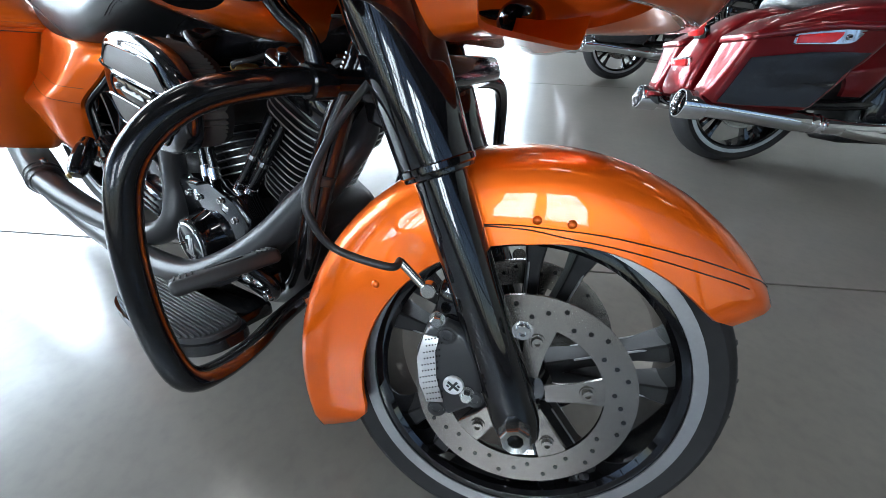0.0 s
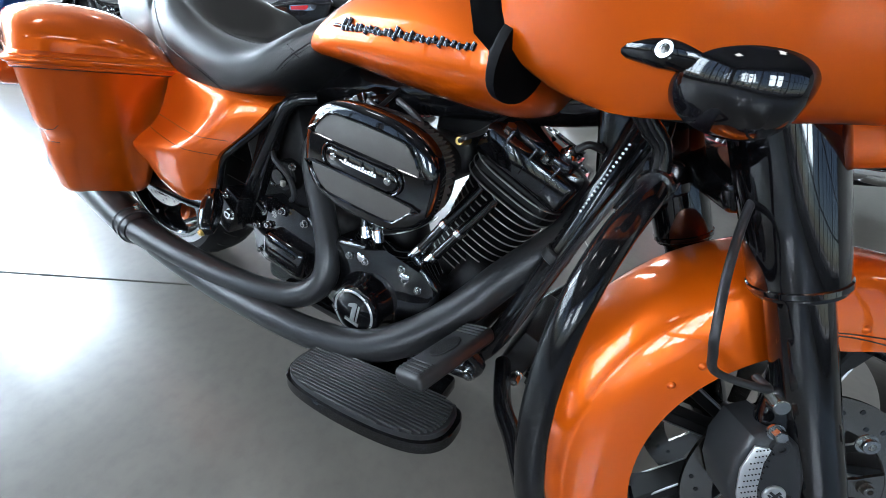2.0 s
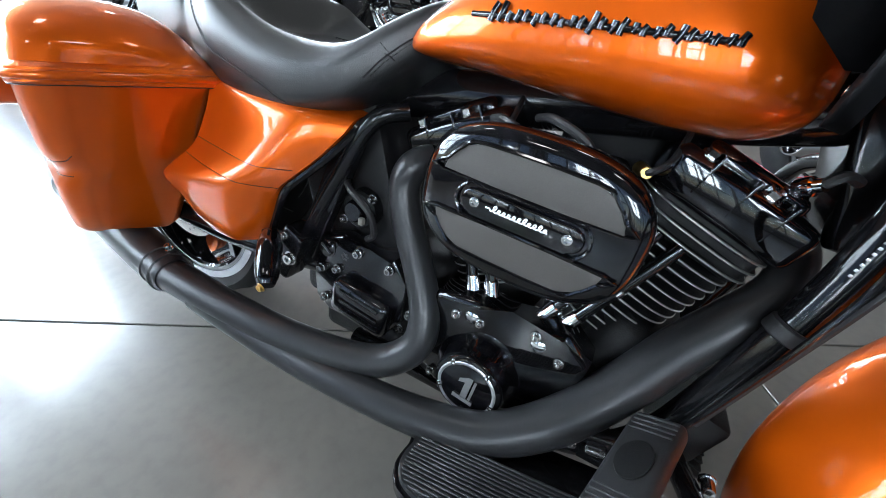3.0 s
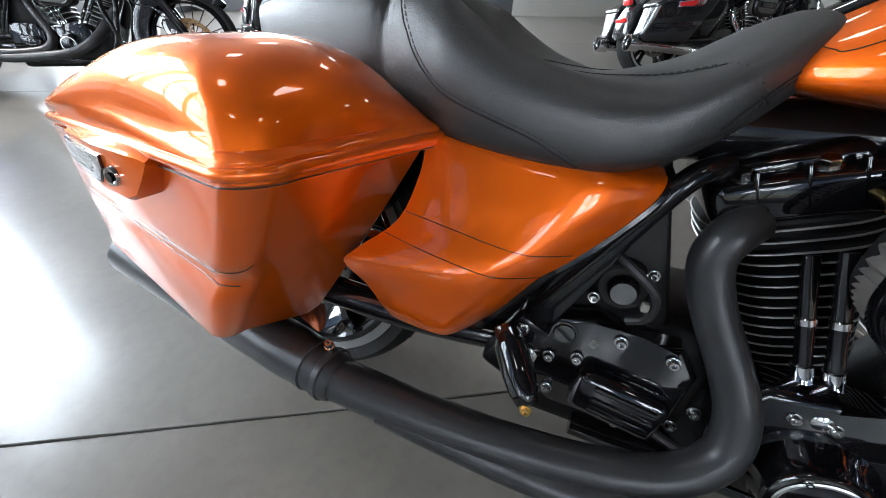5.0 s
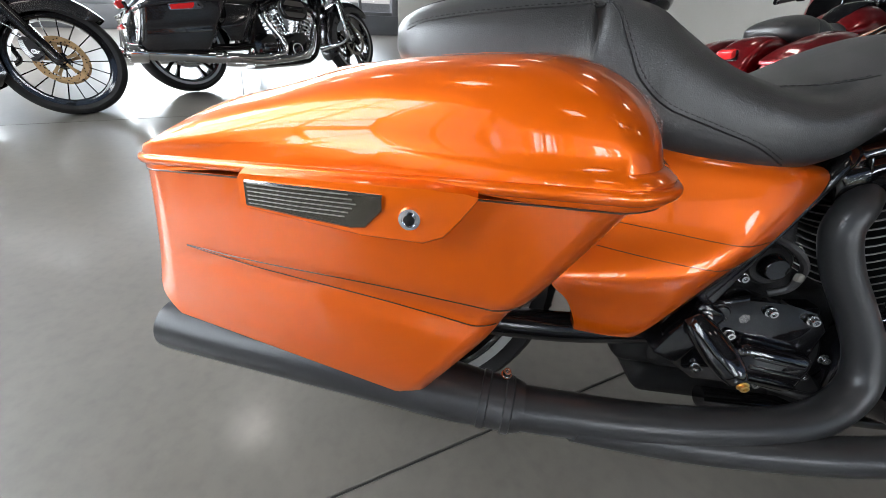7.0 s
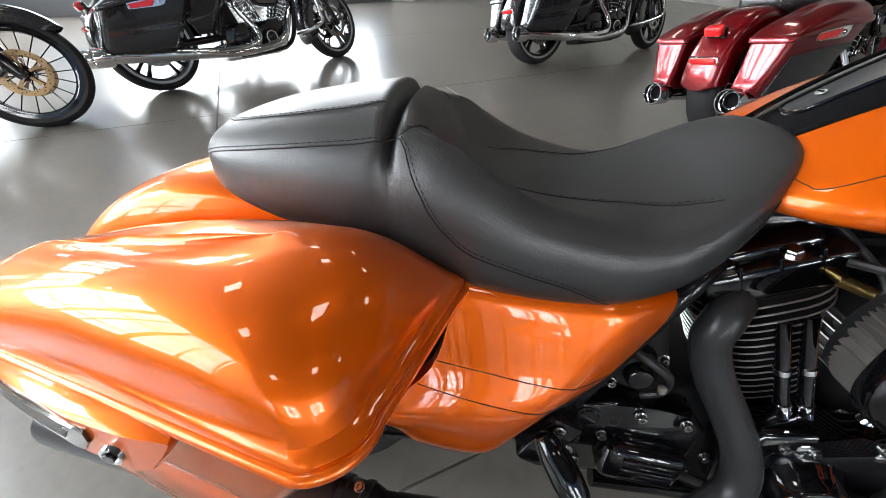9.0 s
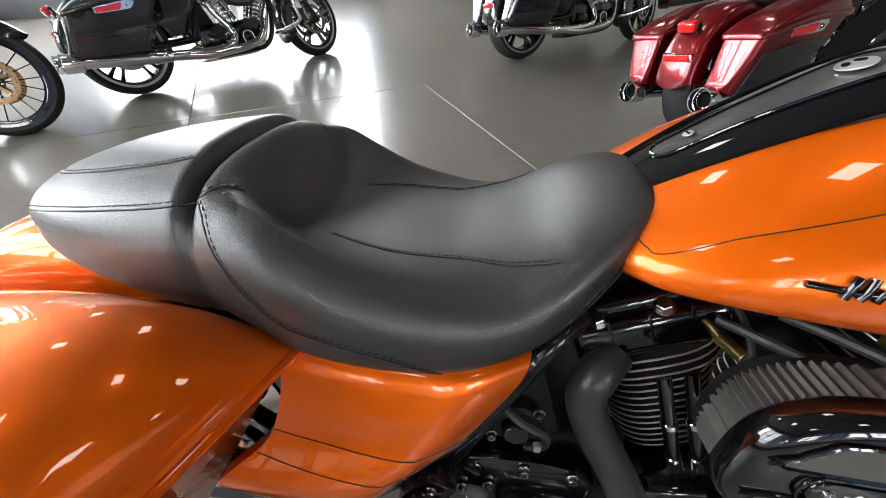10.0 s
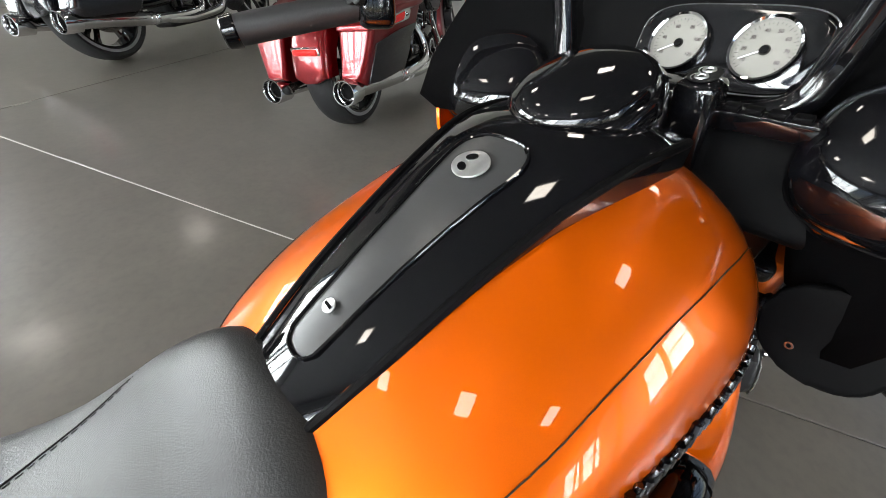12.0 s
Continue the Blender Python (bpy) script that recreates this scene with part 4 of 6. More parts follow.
def make_engine(parent, detail=True, body=None):
    body = body or WRINKLE
    crank = Vector((0.90, 0, 0.27))
    case = part("crankcase", box(0.34, 0.25, 0.2, 0.05, Matrix.Translation((0.90, 0.0, 0.24)), 4), body, parent)
    part("case_front", box(0.13, 0.20, 0.20, 0.04, Matrix.Translation((1.055, 0.0, 0.315)) @ Matrix.Rotation(radians(22), 4, 'Y'), 3), body, case)
    part("gear_case", box(0.30, 0.23, 0.2, 0.04, Matrix.Translation((0.63, 0.01, 0.30)), 4), body, case)
    part("oil_pan", box(0.5, 0.2, 0.07, 0.025, Matrix.Translation((0.74, 0.01, 0.165)), 3), body, case)
    # cam cover with its nose cone
    cover = part("cam_cover", plate([(-0.13, -0.06), (-0.085, -0.11), (0.02, -0.115), (0.085, -0.085), (0.135, 0.0), (0.14, 0.05), (0.10, 0.085), (0.02, 0.075), (-0.03, 0.08), (-0.1, 0.07), (-0.135, 0.02)], 0.05,
                                     Matrix.Translation((0.885, -0.105, 0.312)) @ Matrix.Rotation(radians(90), 4, 'X'), 0.012), GLOSS, case)
    nose = toward((0.875, -0.135, 0.266), (0, -1, 0))
    part("nose_cone", lathe([(0.074, 0), (0.070, 0.02), (0.060, 0.034), (0.0565, 0.052), (0.0, 0.052)], nose, 40), GLOSS, cover)
    timer = part("timer_cover", lathe([(0, 0.062), (0.044, 0.062), (0.0465, 0.0605), (0.0535, 0.0585), (0.056, 0.055), (0.056, 0.05), (0, 0.05)], nose, 48), GLOSS, cover, "round black timing cover with a silver numeral")
    part("cover_ring", lathe([(0.0425, 0.0622), (0.046, 0.0628), (0.048, 0.0615)], nose, 48), MESHMETAL, timer)
    if detail:
        for k in range(5):
            a = 2 * math.pi * k / 5 + 0.95
            part("cover_screw", bolt(nose @ Vector((0.0455 * math.cos(a), 0.0455 * math.sin(a), 0.0595)), (0, -1, 0), 0.0042, 0.004), STEEL, timer)
        num = bmesh.new()
        nm = Matrix.Translation((0.875, -0.1975, 0.266)) @ Matrix.Rotation(radians(90), 4, 'X') @ Matrix.Rotation(radians(-8), 4, 'Z')
        for q in ([(-0.004, -0.018), (0.006, -0.018), (0.006, 0.024), (0.0, 0.024), (-0.014, 0.014), (-0.014, 0.008), (-0.004, 0.012)],
                  [(-0.016, -0.026), (0.018, -0.026), (0.018, -0.019), (-0.016, -0.019)], [(0.009, -0.017), (0.013, -0.017), (0.013, 0.022), (0.009, 0.022)]):
            add(num, plate(q, 0.0012, nm))
        part("numeral", num, MESHMETAL, timer)
        for x, z in ((0.770, 0.350), (0.822, 0.356), (0.862, 0.358), (0.945, 0.376), (0.985, 0.348), (1.0, 0.275), (0.960, 0.230), (0.775, 0.258), (0.795, 0.223)):
            part("case_bolt", bolt((x, -0.155, z), (0, -1, 0), 0.0058, 0.007), STEEL, cover)
    for name, ang, sgn in (("rear_cylinder", -22.5, -1), ("front_cylinder", 22.5, 1)):
        m = Matrix.Translation(crank + Vector((0.045 if sgn > 0 else 0.0, 0, -0.041))) @ Matrix.Rotation(radians(ang), 4, 'Y')
        cyl = part(name, lathe([(0.062, 0.10), (0.062, 0.345)], m, 28), body, case)
        n = 11 if detail else 6
        for k in range(n):
            z = 0.165 + (0.155 / (n - 1)) * k
            part("fin", fin_plate(0.072 + 0.012 * k / n, 0.082 + 0.014 * k / n, 0.0030 if detail else 0.006, m @ Matrix.Translation((0, 0, z))), [body, FIN], cyl)
        head = part("cylinder_head", box(0.15, 0.17, 0.062, 0.016, m @ Matrix.Translation((0, 0, 0.358)), 3), body, cyl)
        for k in range(3 if detail else 2):
            part("head_fin", fin_plate(0.094, 0.098, 0.0032, m @ Matrix.Translation((0, 0, 0.336 + 0.0150 * k))), [body, FIN], head)
        rocker = part("rocker_box", box(0.178, 0.188, 0.058, 0.014, m @ Matrix.Translation((0, 0.0, 0.402)), 3), GLOSS, head, "gloss black rocker cover")
        part("rocker_cap", box(0.125, 0.15, 0.03, 0.012, m @ Matrix.Translation((0, 0.0, 0.434)), 3), GLOSS, rocker)
        if detail:
            for x in (-0.055, 0.02):
                part("rocker_bolt", hexbolt(m @ Vector((x, -0.078, 0.430)), (m.to_3x3() @ Vector((0, -0.35, 1))), 0.0095, 0.012), STEEL, rocker)
            for x in (-0.045, 0.0, 0.045):
                part("rocker_rib", box(0.004, 0.012, 0.05, 0.001, m @ Matrix.Translation((x, -0.088, 0.414))), GLOSS, rocker)
            px0 = 0.070 if sgn < 0 else -0.105
            part("plug_boot", rod(m @ Vector((px0, -0.085, 0.378)), m @ Vector((px0 + 0.006, -0.132, 0.385)), 0.0085, 0.007, 12), BRASS, head, "brass coloured spark plug terminal")
            part("spark_plug_lead", tube([m @ Vector((px0 + 0.006, -0.130, 0.385)), m @ Vector((px0 + 0.012, -0.132, 0.395)), m @ Vector((px0 + 0.02, -0.10, 0.41)), m @ Vector((px0 + 0.02, -0.03, 0.44))], 0.0042, 8), RUBBER, head)
        # pushrod tubes and tappet block
        base = Vector((0.90 + sgn * 0.052, -0.118, 0.375))
        for d in (-0.016, 0.016):
            topp = m @ Vector((-sgn * 0.02 + d, -0.094, 0.335))
            foot = base + Vector((d, 0, 0))
            part("pushrod_tube", tube([foot, topp], 0.0095, 14, 1, False), GLOSS, cyl)
            part("tube_collar", rod(foot.lerp(topp, 0.02), foot.lerp(topp, 0.2), 0.0125, 0.0115, 16), CHROME, cyl)
            part("tube_clip", rod(foot.lerp(topp, 0.5), foot.lerp(topp, 0.56), 0.0112, None, 16), CHROME, cyl)
        tap = part("tappet_block", box(0.074, 0.05, 0.03, 0.008, Matrix.Translation(base + Vector((0, 0, -0.012))) @ Matrix.Rotation(radians(ang), 4, 'Y'), 3), CHROME if detail else GLOSS, case, "chrome tappet block")
        if detail:
            part("lifter_dome", lathe([(0, 0.016), (0.010, 0.014), (0.016, 0.008), (0.018, 0.0), (0, 0)], toward(base + Vector((0, -0.024, -0.014)), (0, -1, 0.25)), 24), CHROME, tap)
            for dx, dz in ((-0.03, 0.006), (0.03, 0.006), (0.0, -0.016)):
                part("tappet_bolt", bolt(base + Vector((dx, -0.022, dz - 0.006)), (0, -0.8, 0.5), 0.0065, 0.012), CHROME, tap)
    if detail:
        # throttle body and intake between the cylinders, oil lines and cover behind the gearbox
        part("throttle_body", rod((0.925, 0.07, 0.555), (0.925, -0.15, 0.555), 0.040, 0.044, 28), WRINKLE, case)
        part("intake_manifold", box(0.12, 0.10, 0.07, 0.02, Matrix.Translation((0.925, 0.02, 0.575)), 3), WRINKLE, case)
        part("coil_cover", box(0.15, 0.09, 0.11, 0.02, Matrix.Translation((0.945, 0.06, 0.635)), 3), WRINKLE, case)
        part("transmission_tail", box(0.10, 0.20, 0.17, 0.025, Matrix.Translation((0.485, 0.01, 0.285)), 3), WRINKLE, case)
        for k, (x0, z0) in enumerate(((0.80, 0.640), (0.86, 0.652))):
            part("breather_hose", tube([(x0, -0.10, z0), (x0 + 0.03, -0.14, z0 + 0.006), (x0 + 0.075, -0.15, z0 - 0.012), (x0 + 0.09, -0.13, z0 - 0.05)], 0.0055, 8), RUBBER, case)
    # air cleaner
    am = Matrix.Translation((0.900, -0.236, 0.566)) @ Matrix.Rotation(radians(90), 4, 'X') @ Matrix.Rotation(radians(-5), 4, 'Z')
    outline = oval(0.126, 0.086, 2.7, 64)
    rings = []
    for sc, z in ((0.55, 0.001), (0.84, 0.0), (0.93, -0.003), (0.985, -0.010), (1.0, -0.02), (0.995, -0.032), (0.96, -0.036)):
        rings.append([am @ Vector((x * sc, y * sc, z)) for x, y in outline])
    aircl = part("air_cleaner", loft(rings), GLOSS, case, "gloss black oval air cleaner cover")
    part("backing_plate", plate([(x * 0.9, y * 0.9) for x, y in outline], 0.014, am @ Matrix.Translation((0, 0, -0.09))), body, aircl)
    # pleated filter
    pl = []
    for k in range(128):
        a = 2 * math.pi * k / 128
        q = 0.93 if k % 2 else 0.885
        c, s = math.cos(a), math.sin(a)
        pl.append((0.126 * q * math.copysign(abs(c) ** 0.74, c), 0.086 * q * math.copysign(abs(s) ** 0.74, s)))
    part("filter_pleats", plate(pl, 0.044, am @ Matrix.Translation((0, 0, -0.078))), INSERT, aircl, "pleated grey filter element", 20)
    for sy in (1, -1):
        shape = [(-0.098, 0.022), (0.098, 0.022), (0.094, 0.036), (0.08, 0.052), (0.058, 0.062), (-0.058, 0.062), (-0.08, 0.052), (-0.094, 0.036)]
        part("cover_insert", plate([(x, y * sy) for x, y in shape][::sy], 0.0025, am @ Matrix.Translation((0, 0, -0.0005)), 0.0008), INSERT, aircl, "dark grey woven insert")
        loop = [am @ Vector((x, y * sy, 0.0022)) for x, y in shape]
        part("insert_border", tube(loop, 0.0022, 6, 3, True, True), GLOSS, aircl)
    bar = part("name_bar", plate(stadium(0.138, 0.03), 0.006, am, 0.003), GLOSS, aircl)
    part("bar_border", tube([am @ Vector((x, y, 0.004)) for x, y in stadium(0.15, 0.038)], 0.002, 6, 2, True, True), GLOSS, aircl)
    if detail:
        for x in (-0.052, 0.052):
            part("cover_bolt", bolt(am @ Vector((x, 0, 0.0055)), (0, -1, 0), 0.0050, 0.003), STEEL, bar)
        bm = tube([am @ Vector((x - 0.038, y, 0.0066)) for x, y in script_curve(0.070, 0.0046, (1.5, 0.9, 0.8, 0.8, 0.9, 1.0, 1.4, 0.8, 1.0, 1.3, 0.8))], 0.0010, 6, 2)
        part("script_emblem", bm, WHITE, bar, "white script emblem")
    # gearbox side cover
    gc = part("gearbox_cover", plate([(-0.105, -0.075), (-0.07, -0.098), (0.06, -0.098), (0.095, -0.05), (0.10, 0.03), (0.07, 0.068), (0.02, 0.062), (-0.04, 0.078), (-0.09, 0.06), (-0.112, 0.0)], 0.03,
                                       Matrix.Translation((0.622, -0.110, 0.324)) @ Matrix.Rotation(radians(90), 4, 'X'), 0.008), GLOSS, case)
    hump = part("cover_hump", box(0.125, 0.04, 0.075, 0.016, Matrix.Translation((0.640, -0.150, 0.284)) @ Matrix.Rotation(radians(8), 4, 'Y'), 3), GLOSS, gc)
    for k in range(3):
        part("hump_rib", box(0.085, 0.01, 0.008, 0.003, Matrix.Translation((0.646, -0.169, 0.305 - 0.02 * k)) @ Matrix.Rotation(radians(8), 4, 'Y')), GLOSS, hump)
    if detail:
        for x, z in ((0.619, 0.379), (0.686, 0.372), (0.573, 0.330), (0.535, 0.318), (0.735, 0.303), (0.545, 0.256), (0.718, 0.266), (0.65, 0.238)):
            part("cover_bolt", bolt((x, -0.142, z), (0, -1, 0), 0.0066, 0.009), STEEL, gc)
        part("filler_plug", lathe([(0, 0.006), (0.014, 0.006), (0.016, 0.004), (0.019, 0.004), (0.021, 0.0), (0, 0)], toward((0.547, -0.137, 0.364), (0, -1, 0)), 28), GLOSS, gc, "round black filler plug")
        part("plug_slot", box(0.026, 0.003, 0.004, 0.001, Matrix.Translation((0.547, -0.144, 0.364)) @ Matrix.Rotation(0.6, 4, 'Y')), SATIN, gc)
        part("drain_bolt", hexbolt((0.588, -0.128, 0.360), (0, -1, 0), 0.0105, 0.012), STEEL, gc, "zinc plated hex plug")
        part("starter_motor", rod((0.60, -0.02, 0.45), (0.60, -0.125, 0.45), 0.038, 0.034, 28), WRINKLE, case)
        part("starter_cap", rod((0.60, -0.12, 0.45), (0.60, -0.14, 0.45), 0.022, 0.018, 20), GLOSS, case)
        for dx, dz in ((0.028, 0.028), (-0.03, -0.026)):
            part("starter_bolt", bolt((0.60 + dx, -0.122, 0.45 + dz), (0, -1, 0), 0.006, 0.008), STEEL, case)
        part("wiring_loom", tube([(0.57, -0.12, 0.50), (0.60, -0.145, 0.49), (0.635, -0.14, 0.46), (0.64, -0.13, 0.42), (0.62, -0.12, 0.40)], 0.006, 8), RUBBER, case)
        part("connector", box(0.010, 0.010, 0.013, 0.003, Matrix.Translation((0.627, -0.148, 0.445))), DIALFACE, case, "cream plastic connector")
        part("oil_lines", tube([(0.70, -0.09, 0.20), (0.78, -0.13, 0.21), (0.84, -0.12, 0.25)], 0.008, 8), RUBBER, case)
    return case


def make_exhaust(parent, s, detail=True, mat=None, shield=None):
    mat = mat or SATIN
    shield = shield or mat
    rear = [(0.712, s * 0.085, 0.560), (0.690, s * 0.108, 0.545), (0.682, s * 0.115, 0.510), (0.703, s * 0.125, 0.455), (0.740, s * 0.140, 0.395), (0.770, s * 0.158, 0.335), (0.772, s * 0.175, 0.280), (0.730, s * 0.195, 0.238), (0.655, s * 0.215, 0.220), (0.53, s * 0.232, 0.214), (0.40, s * 0.243, 0.216), (0.30, s * 0.248, 0.222), (0.235, s * 0.250, 0.226)]
    ex = part("exhaust_header", tube(rear, 0.0255, 18, 6, radii=[0.025, 0.0255, 0.0255, 0.0255, 0.0255, 0.026, 0.027, 0.028, 0.029, 0.030, 0.032, 0.034, 0.034]), shield, parent, "satin black exhaust pipe")
    front = [(1.04, s * 0.0, 0.575), (1.14, s * 0.0, 0.590), (1.192, s * 0.02, 0.560), (1.190, s * 0.055, 0.515), (1.160, s * 0.078, 0.465), (1.118, s * 0.10, 0.408), (1.070, s * 0.135, 0.338), (1.010, s * 0.180, 0.275), (0.932, s * 0.215, 0.226), (0.845, s * 0.230, 0.205), (0.72, s * 0.240, 0.194), (0.55, s * 0.243, 0.186), (0.42, s * 0.248, 0.197), (0.32, s * 0.253, 0.213)]
    part("front_pipe", tube(front, 0.034, 18, 6, radii=[0.022, 0.022, 0.023, 0.026, 0.031, 0.033, 0.034, 0.034, 0.032, 0.031, 0.029, 0.028, 0.028, 0.028]), shield, ex, "satin black heat shield")
    d = Vector((-0.60, s * (-0.085 if detail else -0.012), 0.012 if detail else 0.066)).normalized()
    p0 = Vector((0.243, s * (0.250 if detail else 0.226), 0.226))
    muf = part("muffler", lathe([(0.036, 0), (0.040, 0.012), (0.0405, 0.055), (0.044, 0.095), (0.045, 0.12), (0.045, 0.600), (0.043, 0.613), (0.037, 0.616), (0.035, 0.565), (0, 0.555)], toward(p0, d), 36), mat, ex, "satin black muffler")
    for h in (0.016, 0.052):
        part("clamp", lathe([(0.0405, h), (0.0435, h + 0.002), (0.0435, h + 0.012), (0.0405, h + 0.014)], toward(p0, d), 32), mat, ex)
    if detail:
        part("clamp_bolt", bolt(p0 + d * 0.03 + Vector((0, 0.01, 0.046)), (0, -0.4, 1), 0.006, 0.012), STEEL, ex)
    return ex


def make_frame(parent, detail=True):
    fr = part("frame", tube([(1.245, -0.03, 0.76), (1.232, -0.085, 0.66), (1.205, -0.112, 0.53), (1.165, -0.118, 0.38), (1.125, -0.118, 0.265), (1.06, -0.115, 0.19), (0.95, -0.112, 0.165), (0.6, -0.11, 0.165)], 0.019, 16), FRAME, parent)
    part("frame_tube", tube([(1.245, 0.03, 0.76), (1.232, 0.085, 0.66), (1.205, 0.112, 0.53), (1.165, 0.118, 0.38), (1.125, 0.118, 0.265), (1.06, 0.115, 0.19), (0.95, 0.112, 0.165), (0.6, 0.11, 0.165)], 0.019, 16), FRAME, fr)
    part("backbone", tube([(1.25, 0, 0.74), (1.1, 0, 0.70), (0.8, 0, 0.66), (0.62, 0, 0.64), (0.4, 0, 0.60), (0.1, 0, 0.56)], 0.04, 16), FRAME, fr)
    part("steering_head", rod((1.30, 0, 0.60), (1.222, 0, 0.78), 0.04, None, 24), FRAME, fr)
    part("head_gusset", plate([(-0.01, -0.09), (0.075, -0.1), (0.055, 0.07), (-0.06, 0.08)], 0.09, Matrix.Translation((1.222, 0.045, 0.66)) @ Matrix.Rotation(radians(90), 4, 'X'), 0.01), FRAME, fr)
    part("battery_box", box(0.20, 0.20, 0.27, 0.02, Matrix.Translation((0.545, 0.0, 0.485)) @ Matrix.Rotation(radians(-18), 4, 'Y'), 2), WRINKLE, fr)
    part("inner_fender", box(0.16, 0.21, 0.10, 0.03, Matrix.Translation((0.36, 0.0, 0.55)), 2), WRINKLE, fr)
    for s in (1, -1):
        part("seat_rail", tube([(0.66, s * 0.09, 0.62), (0.62, s * 0.125, 0.60), (0.565, s * 0.135, 0.50), (0.50, s * 0.135, 0.38), (0.46, s * 0.125, 0.29)], 0.014, 12), FRAME, fr)
        part("side_plate", plate([(0, 0), (0.045, 0.0), (0.165, 0.29), (0.12, 0.30)], 0.02, Matrix.Translation((0.455, s * 0.12, 0.30)) @ Matrix.Rotation(radians(90), 4, 'X'), 0.004), FRAME, fr)
        part("swingarm", tube([(0.52, s * 0.115, 0.315), (0.3, s * 0.14, 0.305), (0.05, s * 0.145, 0.31), (-0.02, s * 0.145, 0.315)], 0.026, 12), FRAME, fr)
        part("shock_absorber", rod((0.02, s * 0.155, 0.34), (0.26, s * 0.15, 0.52), 0.026, 0.026, 18), WRINKLE, fr)
    if detail:
        bm = bmesh.new()
        for k in range(17):
            p = Vector((1.2345 - 0.0018 * k, -0.1005 - 0.0012 * k, 0.672 - 0.0062 * k)) + Vector((0.0, -0.0085, 0))
            add(bm, box(0.0034, 0.0008, 0.0030, 0.0002, Matrix.Translation(p) @ Matrix.Rotation(0.3, 4, 'Y')))
        part("stamped_bars", bm, MESHMETAL, fr, "row of small pale stamped bars")
        part("frame_clip", rod((1.196, -0.118, 0.50), (1.190, -0.118, 0.482), 0.022, None, 18), RUBBER, fr)
        part("brake_line", tube([(1.25, -0.115, 0.67), (1.215, -0.145, 0.55), (1.175, -0.15, 0.41), (1.14, -0.145, 0.30), (1.10, -0.14, 0.24)], 0.0036, 8), FRAME, fr)
        part("wire", tube([(1.27, -0.10, 0.68), (1.235, -0.135, 0.58), (1.195, -0.14, 0.45), (1.165, -0.13, 0.33)], 0.005, 8), RUBBER, fr)
        part("regulator", box(0.05, 0.18, 0.13, 0.01, Matrix.Translation((1.185, 0.0, 0.25)) @ Matrix.Rotation(0.3, 4, 'Y'), 2), WRINKLE, fr)
        for k in range(7):
            part("cooling_fin", box(0.02, 0.16, 0.004, 0.001, Matrix.Translation((1.218 - 0.004 * k, 0, 0.20 + 0.015 * k)) @ Matrix.Rotation(0.3, 4, 'Y')), WRINKLE, fr)
        part("sensor_bracket", tube([(1.155, -0.055, 0.640), (1.160, -0.062, 0.615), (1.150, -0.060, 0.585), (1.125, -0.055, 0.565)], 0.0035, 8), STEEL, fr, "bent steel bracket")
        part("knock_sensor", lathe([(0, 0), (0.010, 0), (0.0115, 0.002), (0.0115, 0.016), (0.008, 0.018), (0.008, 0.026), (0, 0.026)], toward((1.150, -0.06, 0.632), (0.5, -0.5, 0.35)), 18), CHROME, fr, "bright round sensor")
        part("sensor_lead", tube([(1.165, -0.072, 0.642), (1.18, -0.07, 0.655), (1.20, -0.05, 0.65)], 0.006, 8), RUBBER, fr)
    return fr


def make_guard(parent, mat=FRAME):
    path = [(1.285, -0.02, 0.638), (1.282, -0.14, 0.643), (1.275, -0.25, 0.642), (1.262, -0.332, 0.624), (1.252, -0.382, 0.580), (1.250, -0.401, 0.52), (1.256, -0.408, 0.45), (1.270, -0.408, 0.385), (1.284, -0.396, 0.332), (1.270, -0.352, 0.304), (1.238, -0.285, 0.282), (1.200, -0.22, 0.266), (1.165, -0.12, 0.256)]
    g = part("engine_guard", tube(path, 0.0148, 18, 6), mat, parent, "gloss black tubular engine guard")
    part("guard_tube", tube([(x, -y, z) for x, y, z in path], 0.0148, 18, 6), mat, g)
    part("guard_clamp", box(0.05, 0.04, 0.05, 0.01, Matrix.Translation((1.283, -0.10, 0.641)), 2), mat, g)
    part("fairing_bracket", tube([(1.225, -0.225, 0.745), (1.245, -0.215, 0.71), (1.270, -0.20, 0.685), (1.279, -0.195, 0.646)], 0.012, 10, 4, radii=[0.016, 0.011, 0.010, 0.013]), mat, g)
    part("bracket_clamp", rod((1.280, -0.178, 0.643), (1.277, -0.212, 0.643), 0.021, None, 20), mat, g)
    part("guard_bolt", bolt((1.20, -0.155, 0.275), (0, -1, 0), 0.008, 0.02), STEEL, g)
    return g


